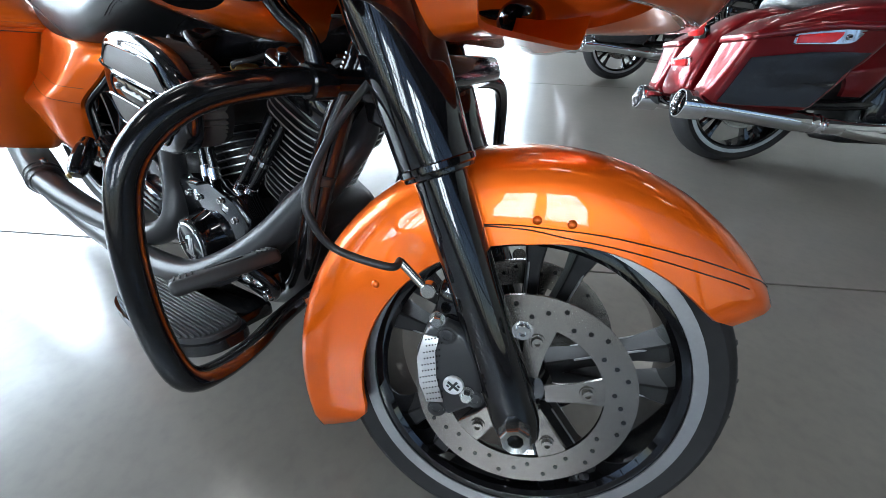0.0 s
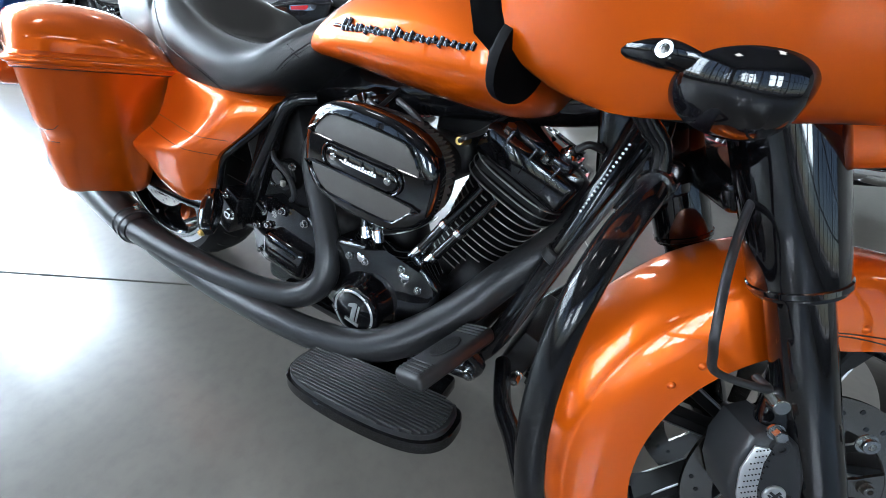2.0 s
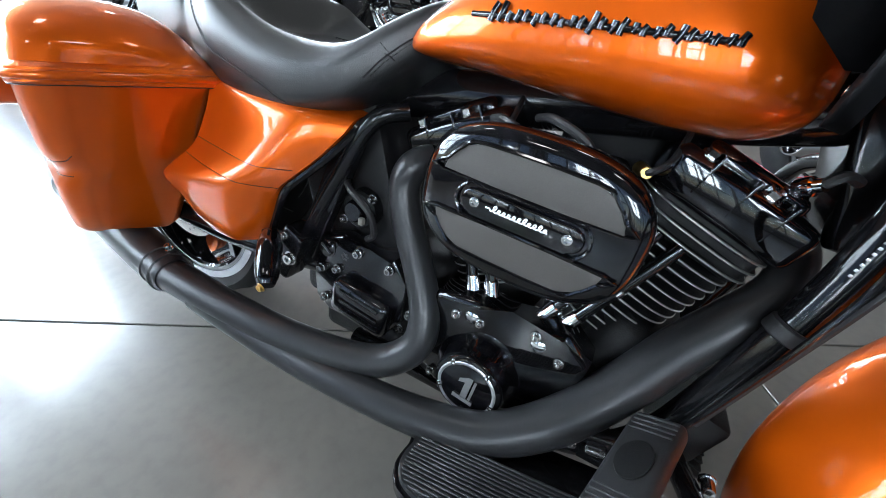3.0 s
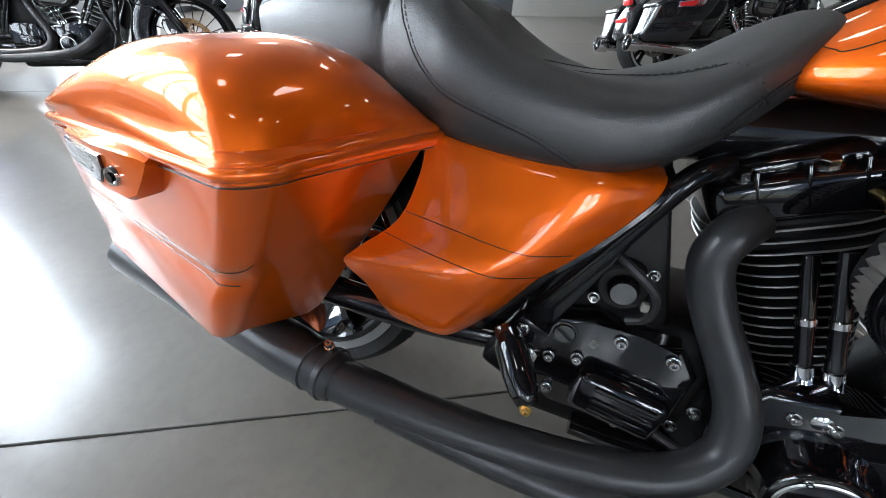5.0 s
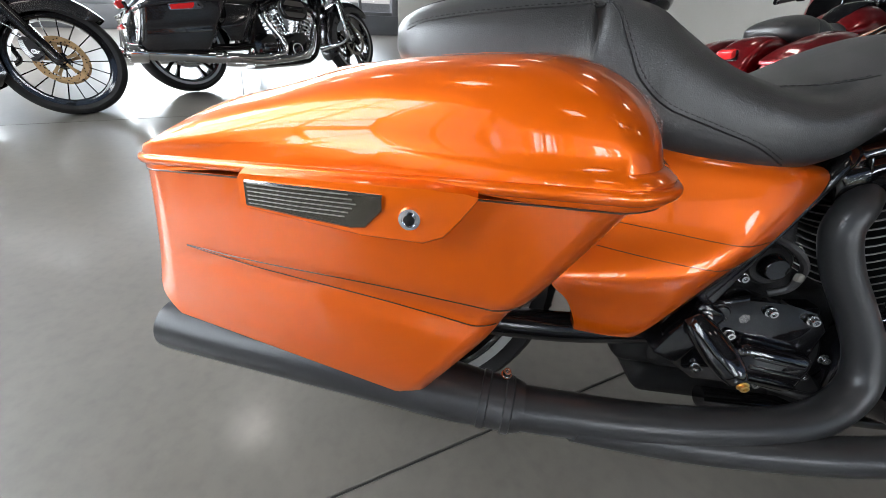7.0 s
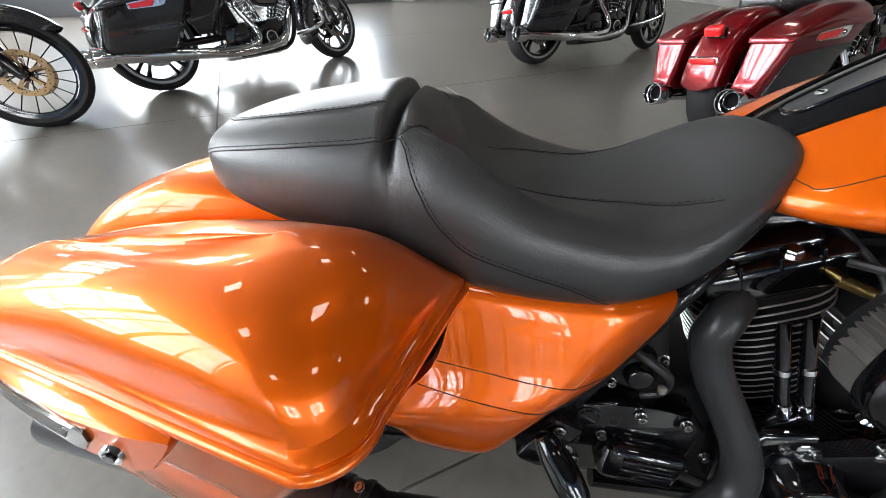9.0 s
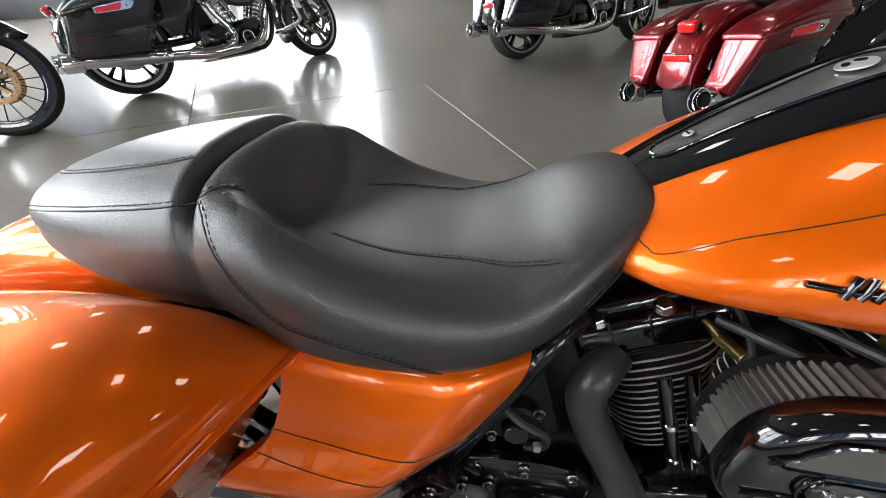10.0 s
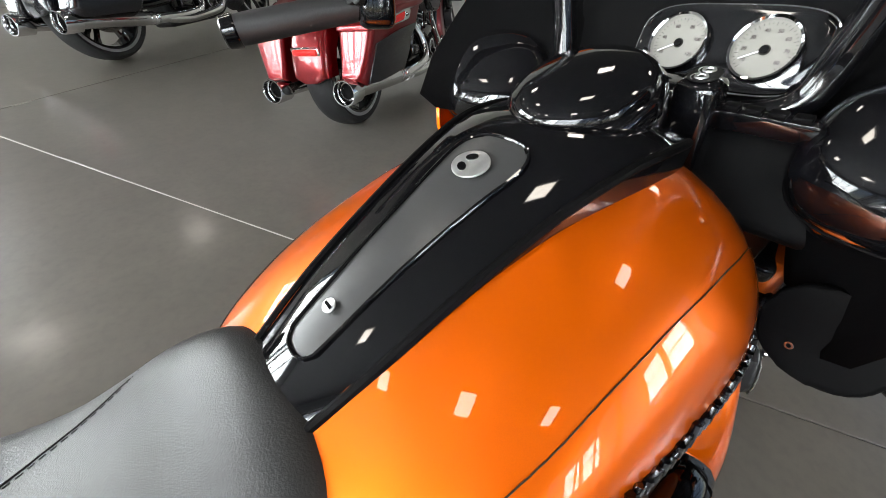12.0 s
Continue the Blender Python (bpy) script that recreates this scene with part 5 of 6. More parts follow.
def make_floorboard(parent, s):
    pts = [(0.842, 0.243), (0.829, 0.262), (0.826, 0.300), (0.838, 0.328), (0.872, 0.344), (0.93, 0.352), (1.0, 0.354), (1.07, 0.350), (1.12, 0.338), (1.148, 0.315), (1.156, 0.285), (1.150, 0.252), (1.12, 0.242), (1.0, 0.240)]
    m = Matrix.Translation((1.0, 0, 0.222)) @ Matrix.Rotation(radians(-9), 4, 'Y') @ Matrix.Translation((-1.0, 0, 0))
    loop = spline([(x, s * y, 0) for x, y in pts], 4, True)
    flat = [(p.x, p.y) for p in loop]
    if s < 0:
        flat = flat[::-1]
    fb = part("floorboard", plate(flat, 0.02, m @ Matrix.Translation((0, 0, -0.026)), 0.004), FRAME, parent, "black rider footboard with a ribbed rubber pad")
    cx, cy = 1.0, s * 0.30
    inner = [(cx + (x - cx) * 0.95, cy + (y - cy) * 0.90) for x, y in flat]
    part("rubber_pad", plate(inner, 0.010, m @ Matrix.Translation((0, 0, -0.006)), 0.003), RUBBER, fb)
    ys = [y for x, y in inner]
    lo, hi = min(ys), max(ys)
    n = 17
    for k in range(n):
        y = lo + (hi - lo) * (k + 0.5) / n
        xs = []
        for a, b in zip(inner, inner[1:] + inner[:1]):
            if (a[1] - y) * (b[1] - y) < 0:
                xs.append(a[0] + (b[0] - a[0]) * (y - a[1]) / (b[1] - a[1]))
        if len(xs) >= 2:
            x0, x1 = min(xs) + 0.007, max(xs) - 0.007
            part("rib", box(x1 - x0, 0.0042, 0.005, 0.0012, m @ Matrix.Translation(((x0 + x1) / 2, y, 0.0055)), 1), RUBBER, fb)
    part("board_bracket", box(0.2, 0.08, 0.03, 0.008, m @ Matrix.Translation((1.0, s * 0.21, -0.03)), 2), FRAME, fb)
    return fb


def make_pedal(parent):
    m = pose(1.100, -0.243, 0.326, 8, -26, -20)
    pd = part("brake_pedal", box(0.062, 0.165, 0.026, 0.009, m, 3), RUBBER, parent, "black rubber brake pedal pad")
    part("pedal_badge", plate(oval(0.019, 0.03), 0.0025, m @ Matrix.Translation((-0.0, 0, 0.0128)), 0.001), WRINKLE, pd)
    for k in range(4):
        part("pedal_rib", box(0.05, 0.003, 0.003, 0.001, m @ Matrix.Translation((0, -0.072 + 0.008 * k, 0.0135)), 1), RUBBER, pd)
        part("pedal_rib", box(0.05, 0.003, 0.003, 0.001, m @ Matrix.Translation((0, 0.072 - 0.008 * k, 0.0135)), 1), RUBBER, pd)
    part("pedal_arm", tube([(1.118, -0.21, 0.322), (1.14, -0.19, 0.29), (1.12, -0.18, 0.25), (1.05, -0.17, 0.235)], 0.011, 10), FRAME, pd)
    cyl = part("master_cylinder", box(0.14, 0.03, 0.045, 0.01, pose(1.07, -0.175, 0.268, 0, -12, 0), 2), FRAME, pd)
    for k in range(3):
        part("cylinder_slot", box(0.026, 0.003, 0.016, 0.006, pose(1.03 + 0.036 * k, -0.191, 0.262 + 0.008 * k, 0, -12, 0), 2), STEEL, cyl)
    part("pivot_bolt", bolt((1.128, -0.19, 0.262), (0, -1, 0), 0.01, 0.01), STEEL, pd)
    return pd


def make_peg(parent, s):
    top, foot = Vector((0.468, s * 0.195, 0.388)), Vector((0.516, s * 0.248, 0.334))
    pg = part("passenger_peg", tube([top, top.lerp(foot, 0.3), top.lerp(foot, 0.7), foot], 0.017, 14, 4, radii=[0.014, 0.021, 0.022, 0.018]), GLOSS, parent, "folded black passenger footpeg")
    for k in range(4):
        o = Vector((0.012 * math.cos(k * 1.2), s * 0.006, 0.015 * math.sin(k * 1.2)))
        part("peg_rib", tube([top.lerp(foot, 0.1) + o, top.lerp(foot, 0.9) + o], 0.0035, 6, 1, False), GLOSS, pg)
    part("peg_end", rod(foot, foot + (foot - top).normalized() * 0.012, 0.017, 0.014, 16), GLOSS, pg)
    part("peg_screw", bolt(foot + (foot - top).normalized() * 0.01 + Vector((0, s * 0.01, 0)), (0, s, -0.2), 0.006, 0.006), BRASS, pg)
    mount = part("peg_mount", box(0.05, 0.05, 0.11, 0.01, pose(0.485, s * 0.16, 0.345, 0, 25, 0), 2), FRAME, pg)
    part("mount_bolt", bolt((0.505, s * 0.187, 0.345), (0, s, 0), 0.010, 0.010), STEEL, mount)
    part("mount_bolt", bolt((0.492, s * 0.187, 0.385), (0, s, 0), 0.007, 0.008), STEEL, mount)
    return pg


def steered(centre, degrees):
    """The pose of the steered front: origin at the wheel's centre, unsteered axes turned about the steering axis."""
    return Matrix.Translation(centre) @ Matrix.Rotation(radians(degrees), 4, STEER_AXIS)


def make_front(parent, m, fender_mat, r=0.305, wire=False, disc_mat=DISC, detail=True, fork_mat=GLOSS, rim=None, lip=SILVER, a0=42, a1=213, skirt_on=True, width=0.115):
    wheel(parent, "front_wheel", m, r, width, rim or GLOSS, 18 if wire else 5, (1, -1), disc_mat, lip, wire, 0.149 if detail else 0.128, detail=detail, tread=detail)

    def skirt(f):
        a = a0 + (a1 - a0) * f
        base = 0.062
        if a < 100:
            base = 0.022 + 0.04 * max(0, (a - a0) / (100 - a0))
        return base if skirt_on else 0.02
    bm = arc_fender(m @ Matrix.Translation((-0.008, 0, 0.0)), r + (0.044 if detail else 0.052), 0.092 if skirt_on else 0.078, a0, a1, 0.03, 0.004, 44, 18, 0.05, skirt)
    tree = tree_of(bm)
    fender = part("front_fender", bm, fender_mat, parent, "", 50)
    leg_dir = Vector((-0.485, 0, 0.875)).normalized()
    for s in (-1, 1):
        y = s * 0.118
        foot = Vector((0.004, y, -0.028))

        def at(h, dy=0.0, dx=0.0):
            return m @ (foot + leg_dir * h + Vector((dx, dy, 0)))
        leg = part("fork_leg", tube([at(0), at(0.03), at(0.1), at(0.2), at(0.38)], 0.03, 24, 3, radii=[0.024, 0.031, 0.031, 0.030, 0.030]), fork_mat, parent, "gloss black fork slider")
        part("fork_cover", lathe([(0.034, 0.345), (0.040, 0.347), (0.042, 0.358), (0.044, 0.45), (0.047, 0.55), (0.047, 0.62), (0, 0.62)], m @ toward(foot, leg_dir), 32), fork_mat, leg, "gloss black fork cover")
        part("cover_lip", lathe([(0.0415, 0.351), (0.0435, 0.353), (0.0435, 0.359), (0.0415, 0.361)], m @ toward(foot, leg_dir), 32), fork_mat, leg)
        part("axle_boss", rod(at(0.028, -s * 0.012), at(0.028, s * 0.018), 0.03, 0.027, 24), fork_mat, leg)
        out = m.to_3x3() @ Vector((0, s, 0))
        if detail:
            part("axle_nut", lathe([(0, 0.004), (0.009, 0.004), (0.010, 0.024), (0.017, 0.026), (0.0195, 0.022), (0.0195, 0.0), (0, 0)], toward(at(0.028, s * 0.018), out), 8), STEEL, leg, "bright zinc axle nut")
            part("fender_bolt", bolt(at(0.180, s * 0.022, 0.048), out, 0.009, 0.007), STEEL, leg)
            for h in (0.095, 0.185):
                part("bracket_lug", box(0.05, 0.022, 0.05, 0.01, m @ Matrix.Translation(foot + leg_dir * h + Vector((-0.028, 0, 0))), 2), fork_mat, leg)
        # caliper
        if s < 0 or detail:
            cm = m @ Matrix.Translation((-0.108, s * 0.108, 0.052)) @ Matrix.Rotation(radians(-28), 4, 'Y') @ Matrix.Diagonal((0.76, 1.0, 0.76, 1))
            cal = part("brake_caliper", plate([(-0.052, -0.062), (-0.022, -0.088), (0.02, -0.078), (0.048, -0.05), (0.056, 0.0), (0.05, 0.055), (0.024, 0.08), (-0.012, 0.076), (-0.04, 0.04), (-0.055, -0.01)], 0.062,
                                               cm @ Matrix.Rotation(radians(90), 4, 'X') @ Matrix.Translation((0, 0, -0.03 if s < 0 else -0.035)), 0.012), SATIN, leg, "black four-piston brake caliper")
            if s < 0:
                fm = cm @ Matrix.Rotation(radians(90), 4, 'X') @ Matrix.Translation((0, 0, 0.032))
                band = [(-0.048, -0.05), (-0.022, -0.056), (-0.020, -0.01), (-0.008, 0.035), (0.006, 0.058), (-0.016, 0.068), (-0.04, 0.03), (-0.05, -0.015)]
                part("mesh_plate", plate(band, 0.002, fm, 0.0006), MESHMETAL, cal, "perforated silver plate")
                holes = bmesh.new()
                for i in range(11):
                    for k in range(6):
                        q = -0.046 + 0.0105 * i
                        x = -0.045 + 0.005 * k + (0.0025 if i % 2 else 0) + 0.028 * max(0, (q + 0.005)) / 0.06
                        add(holes, lathe([(0, 0.0024), (0.0014, 0.0024), (0.0014, 0.001), (0, 0.001)], fm @ Matrix.Translation((x, q, 0)), 6))
                part("mesh_hole", holes, GLOSS, cal)
                bad = fm @ Matrix.Translation((0.004, -0.028, 0))
                part("caliper_badge", lathe([(0, 0.003), (0.015, 0.003), (0.017, 0.0015), (0.017, 0), (0, 0)], bad, 28), MESHMETAL, cal, "round silver badge")
                rel = bmesh.new()
                for q in ([(-0.010, -0.002), (0.010, -0.002), (0.010, 0.002), (-0.010, 0.002)], [(-0.002, -0.011), (0.002, -0.011), (0.002, 0.011), (-0.002, 0.011)], [(-0.007, 0.004), (-0.004, 0.004), (-0.004, 0.009), (-0.007, 0.009)], [(0.004, -0.009), (0.007, -0.009), (0.007, -0.004), (0.004, -0.004)]):
                    add(rel, plate(q, 0.0008, bad @ Matrix.Rotation(0.6, 4, 'Z') @ Matrix.Translation((0, 0, 0.003))))
                part("badge_relief", rel, SATIN, cal)
                for x, q in ((-0.036, -0.066), (0.018, 0.058), (0.03, -0.06)):
                    part("caliper_screw", bolt(fm @ Vector((x, q, 0)), out, 0.009, 0.003), SATIN, cal)
                for h, dx in ((0.165, -0.055), (0.065, -0.05)):
                    part("caliper_bolt", hexbolt(at(h, s * 0.022, dx), out, 0.0075, 0.012), STEEL, cal, "bright zinc hex bolt")
                part("banjo", rod(at(0.205, s * 0.02, -0.052), at(0.205, s * 0.034, -0.052), 0.009, None, 18), STEEL, cal)
                hose = [at(0.205, s * 0.028, -0.055), at(0.235, s * 0.03, -0.075)]
                part("hose_fitting", tube([hose[0], hose[0].lerp(hose[1], 0.5), hose[1]], 0.005, 10, 2), STEEL, cal, "crimped steel hose end")
                inv = [hose[1]] + [Vector(p) for p in ((1.446, -0.252, 0.490), (1.395, -0.276, 0.499), (1.378, -0.291, 0.527), (1.369, -0.291, 0.556), (1.363, -0.259, 0.600), (1.364, -0.213, 0.647), (1.372, -0.178, 0.678))]
                part("brake_hose", tube(inv, 0.0043, 10, 8), RUBBER, cal, "black rubber brake hose")
                part("hose_end", rod(inv[-1], inv[-1] + Vector((-0.006, 0.01, 0.05)), 0.0065, 0.005, 10), STEEL, cal)
    if detail:
        for a, rad in ((101, 0.249), (92, 0.249), (143, 0.249), (153, 0.252)):
            p = m @ Vector((rad * math.cos(radians(a)), -0.6, rad * math.sin(radians(a))))
            d = (m.to_3x3() @ Vector((0, 1, 0)))
            hit = tree.ray_cast(p, d)
            if hit[0]:
                nrm = hit[1] if hit[1].dot(d) < 0 else -hit[1]
                part("rivet", lathe([(0, 0.003), (0.0035, 0.0022), (0.0055, 0.0), (0.0035, -0.002), (0, -0.002)], toward(hit[0], nrm), 18), fender_mat, fender)
        for line in ([(118, 0.252), (106, 0.243), (96, 0.240), (84, 0.245), (72, 0.257), (60, 0.279), (50, 0.306), (46, 0.316), (44, 0.320), (43.2, 0.325)], [(118, 0.251), (104, 0.238), (92, 0.232), (80, 0.237), (68, 0.250), (58, 0.269), (52, 0.286), (49, 0.295)]):
            pts = [m @ Vector((rad * math.cos(radians(a)), -0.2, rad * math.sin(radians(a)))) for a, rad in line]
            part("pinstripe", tube(drape(tree, pts, m.to_3x3() @ Vector((0, 1, 0)), 0.0005, 24), 0.0009, 6, 1, False), STRIPE, fender)
    return fender


def make_fairing(parent, mat, detail=True):
    """A frame-mounted fairing, open towards the rider, with a dark inner panel."""
    # half outlines in plan (x, y) by height
    levels = [(0.712, [(1.15, 0.258), (1.18, 0.270), (1.23, 0.285), (1.32, 0.282), (1.42, 0.255), (1.50, 0.205), (1.56, 0.12), (1.58, 0.0)]),
              (0.75, [(1.105, 0.272), (1.15, 0.292), (1.23, 0.312), (1.33, 0.312), (1.44, 0.285), (1.53, 0.225), (1.60, 0.125), (1.625, 0.0)]),
              (0.82, [(1.085, 0.295), (1.14, 0.326), (1.23, 0.348), (1.34, 0.350), (1.46, 0.315), (1.56, 0.245), (1.63, 0.135), (1.655, 0.0)]),
              (0.92, [(1.105, 0.300), (1.155, 0.338), (1.24, 0.365), (1.36, 0.362), (1.47, 0.322), (1.56, 0.245), (1.625, 0.13), (1.65, 0.0)]),
              (1.02, [(1.16, 0.285), (1.20, 0.325), (1.27, 0.345), (1.36, 0.34), (1.45, 0.30), (1.53, 0.225), (1.585, 0.12), (1.605, 0.0)]),
              (1.10, [(1.27, 0.235), (1.29, 0.262), (1.32, 0.275), (1.37, 0.27), (1.43, 0.24), (1.49, 0.18), (1.53, 0.095), (1.545, 0.0)])]
    rows = []
    for z, half in levels:
        full = [(x, -y) for x, y in half] + [(x, y) for x, y in reversed(half[:-1])]
        # a soft dip of the lower edge
        pts = []
        for x, y in full:
            zz = z
            if z < 0.72:
                zz = z + 0.02 * max(0, (1.20 - x) / 0.1) + 0.055 * max(0.0, (x - 1.25) / 0.28)
            pts.append(Vector((x, y, zz)))
        rows.append(spline(pts, 4))
    cols = [spline(c, 4) for c in zip(*rows)]
    bm = bmesh.new()
    f = [[bm.verts.new(p) for p in c] for c in cols]
    b = [[bm.verts.new(p + (Vector((1.30, 0, p.z)) - p).normalized() * 0.005) for p in c] for c in cols]
    n, k2 = len(f), len(f[0])
    for g in (f, b):
        for i in range(n - 1):
            for k in range(k2 - 1):
                bm.faces.new((g[i][k], g[i][k + 1], g[i + 1][k + 1], g[i + 1][k]))
    for i in range(n - 1):
        for k in (0, k2 - 1):
            bm.faces.new((f[i][k], f[i + 1][k], b[i + 1][k], b[i][k]))
    for i in (0, n - 1):
        for k in range(k2 - 1):
            bm.faces.new((f[i][k], f[i][k + 1], b[i][k + 1], b[i][k]))
    fairing = part("fairing", bm, mat, parent, "", 50)
    # inner panels beside the tank
    for s in (1, -1):
        rows = []
        floor_z = 0.85 if s > 0 else 0.0
        for z, x0, y0, x1, y1 in ((0.735, 1.085, 0.242, 1.19, 0.19), (0.76, 1.052, 0.256, 1.19, 0.18), (0.82, 1.038, 0.276, 1.19, 0.16), (0.92, 1.068, 0.286, 1.215, 0.13), (0.97, 1.110, 0.284, 1.24, 0.13), (1.02, 1.155, 0.278, 1.29, 0.13)):
            rows.append([Vector((x0 + (x1 - x0) * q, s * (y0 + (y1 - y0) * q + 0.012 * math.sin(math.pi * q)), max(z, floor_z + 0.3 * (z - 0.735)))) for q in (0, 0.25, 0.5, 0.75, 1)])
        part("inner_panel", shell([spline(r, 2) for r in rows], 0.012, (1, 0, 0)), PANELBLACK, fairing, "black inner fairing panel")
        if detail:
            lobe = part("lower_panel", plate(oval(0.050, 0.046, 2.3), 0.014, Matrix.Translation((1.112, s * 0.240, 0.742)) @ Vector((-1, -0.25 * s, 0.2)).to_track_quat('Z', 'Y').to_matrix().to_4x4(), 0.004), PANELBLACK, fairing, "black rounded lower inner panel")
            for y, z in ((0.222, 0.724), (0.254, 0.760)):
                part("panel_screw", bolt((1.104 + 0.25 * (0.240 - y) - 0.2 * (0.742 - z) - 0.004, s * y, z), (-1, -0.25 * s, 0.2), 0.004, 0.004), STEEL, lobe)
            face = Vector((-1, -0.30 * s, 0.75)).normalized()
            across = Vector((0, 0, 1)).cross(face).normalized()
            gm = Matrix((across, face.cross(across), face)).transposed().to_4x4()
            gm.translation = Vector((1.128, s * 0.222, 0.900))
            pod = part("glove_box", loft([[gm @ Vector((x * q, y * q, h)) for x, y in oval(0.078, 0.070, 2.6, 48)] for q, h in ((1.0, -0.05), (1.0, -0.012), (0.985, -0.004), (0.95, 0.004), (0.88, 0.011), (0.75, 0.018), (0.55, 0.023), (0.28, 0.026))]), GLOSS, fairing, "rounded gloss black glove box")
            part("box_seam", tube([gm @ Vector((x, y, -0.018)) for x, y in oval(0.0785, 0.0705, 2.6, 48)], 0.0012, 6, 1, False, True), PANELBLACK, pod)
    # instrument panel
    # panel axes: local x along the motorcycle's width
    zax = Vector((-1, 0, 0.36)).normalized()
    xax = Vector((0, -1, 0))
    yax = zax.cross(xax)
    pm = Matrix((xax, yax, zax)).transposed().to_4x4()
    pm.translation = Vector((1.192, -0.043, 0.956))
    part("dash_body", box(0.42, 0.30, 0.05, 0.015, pm @ Matrix.Translation((0, -0.02, -0.055)), 3), PANELBLACK, fairing, "matt black instrument panel")
    dash = part("dash_bezel", plate([(x - 0.003, y) for x, y in oval(0.088, 0.040, 4.0, 48)], 0.022, pm @ Matrix.Translation((0, 0, -0.03)), 0.006), GLOSS, fairing, "gloss black gauge pod")
    for x, labels in ((-0.044, ("20", "40", "60", "80", "100", "120")), (0.038, ("10", "20", "30", "40", "50", "60", "70", "80"))):
        gm = pm @ Matrix.Translation((x, 0, -0.0055)) @ Matrix.Scale(0.62, 4)
        g = part("gauge", lathe([(0, 0), (0.044, 0), (0.044, 0.001)], gm, 48), DIALFACE, dash, "round cream gauge dial")
        part("gauge_ring", lathe([(0.0435, 0.0), (0.0435, 0.012), (0.047, 0.014), (0.049, 0.010), (0.049, 0.0)], gm, 48), CHROME, g, "chrome gauge ring")
        ticks = bmesh.new()
        for k in range(33):
            a = radians(225 - 270 * k / 32)
            ln = 0.006 if k % 4 == 0 else 0.003
            add(ticks, box(ln, 0.0007, 0.0004, 0, gm @ Matrix.Rotation(a, 4, 'Z') @ Matrix.Translation((0.0405 - ln / 2, 0, 0.0012))))
        part("tick_marks", ticks, STRIPE, g)
        if detail:
            for k, tx in enumerate(labels):
                a = radians(215 - 250 * k / (len(labels) - 1))
                part("numerals", writing(tx, 0.0078, gm @ Matrix.Translation((0.029 * math.cos(a), 0.029 * math.sin(a), 0.0013))), STRIPE, g)
        part("needle", plate([(-0.001, -0.006), (0.001, -0.006), (0.0006, 0.034), (-0.0006, 0.034)], 0.0008, gm @ Matrix.Rotation(radians(118), 4, 'Z') @ Matrix.Translation((0, 0, 0.003))), WHITE, g)
        part("needle_hub", lathe([(0, 0.006), (0.006, 0.006), (0.008, 0.003), (0.008, 0.001), (0, 0.001)], gm, 20), GLOSS, g)
    part("bezel_edge", tube([pm @ Vector((x - 0.003, y, -0.012)) for x, y in oval(0.0895, 0.0415, 4.0, 48)], 0.0014, 6, 1, False, True), CHROME, dash, "thin chrome edge")
    for k in range(2):
        part("dash_strip", box(0.10, 0.006, 0.004, 0.001, pm @ Matrix.Translation((0.0, -0.052 - 0.009 * k, -0.014))), SILVER if k else CHROME, dash, "brushed bright trim bar")
    return fairing


def make_signal(parent, s):
    m = pose(1.304, s * 0.294, 0.752, 0, 6, 0) @ Matrix.Diagonal((0.78, 1.0, 1.0, 1))
    ps = []
    for k in range(25):
        a = math.pi * k / 24
        q = -math.cos(a)
        ps.append((0.0415 * math.sin(a) ** (0.85 if q < 0 else 0.62), q * (0.070 if q < 0 else 0.052)))
    sig = part("turn_signal", lathe(ps, m @ Matrix.Rotation(radians(90), 4, 'Y'), 32), GLOSS, parent, "gloss black bullet turn signal")
    part("signal_stalk", tube([(1.290, s * 0.304, 0.757), (1.268, s * 0.312, 0.761), (1.242, s * 0.316, 0.763), (1.218, s * 0.310, 0.763), (1.196, s * 0.300, 0.763)], 0.014, 14, 5, radii=[0.017, 0.012, 0.0125, 0.009, 0.002]), GLOSS, sig)
    part("stalk_screw", lathe([(0, 0.001), (0.003, 0.001), (0.0038, 0.004), (0.0058, 0.004), (0.0066, 0.0), (0, 0)], toward((1.242, s * 0.327, 0.763), (0, s, 0)), 20), CHROME, sig)
    part("screw_socket", lathe([(0, 0.0025), (0.003, 0.0025), (0.003, 0.001), (0, 0.001)], toward((1.242, s * 0.327, 0.763), (0, s, 0)), 6), GLOSS, sig)
    return sig


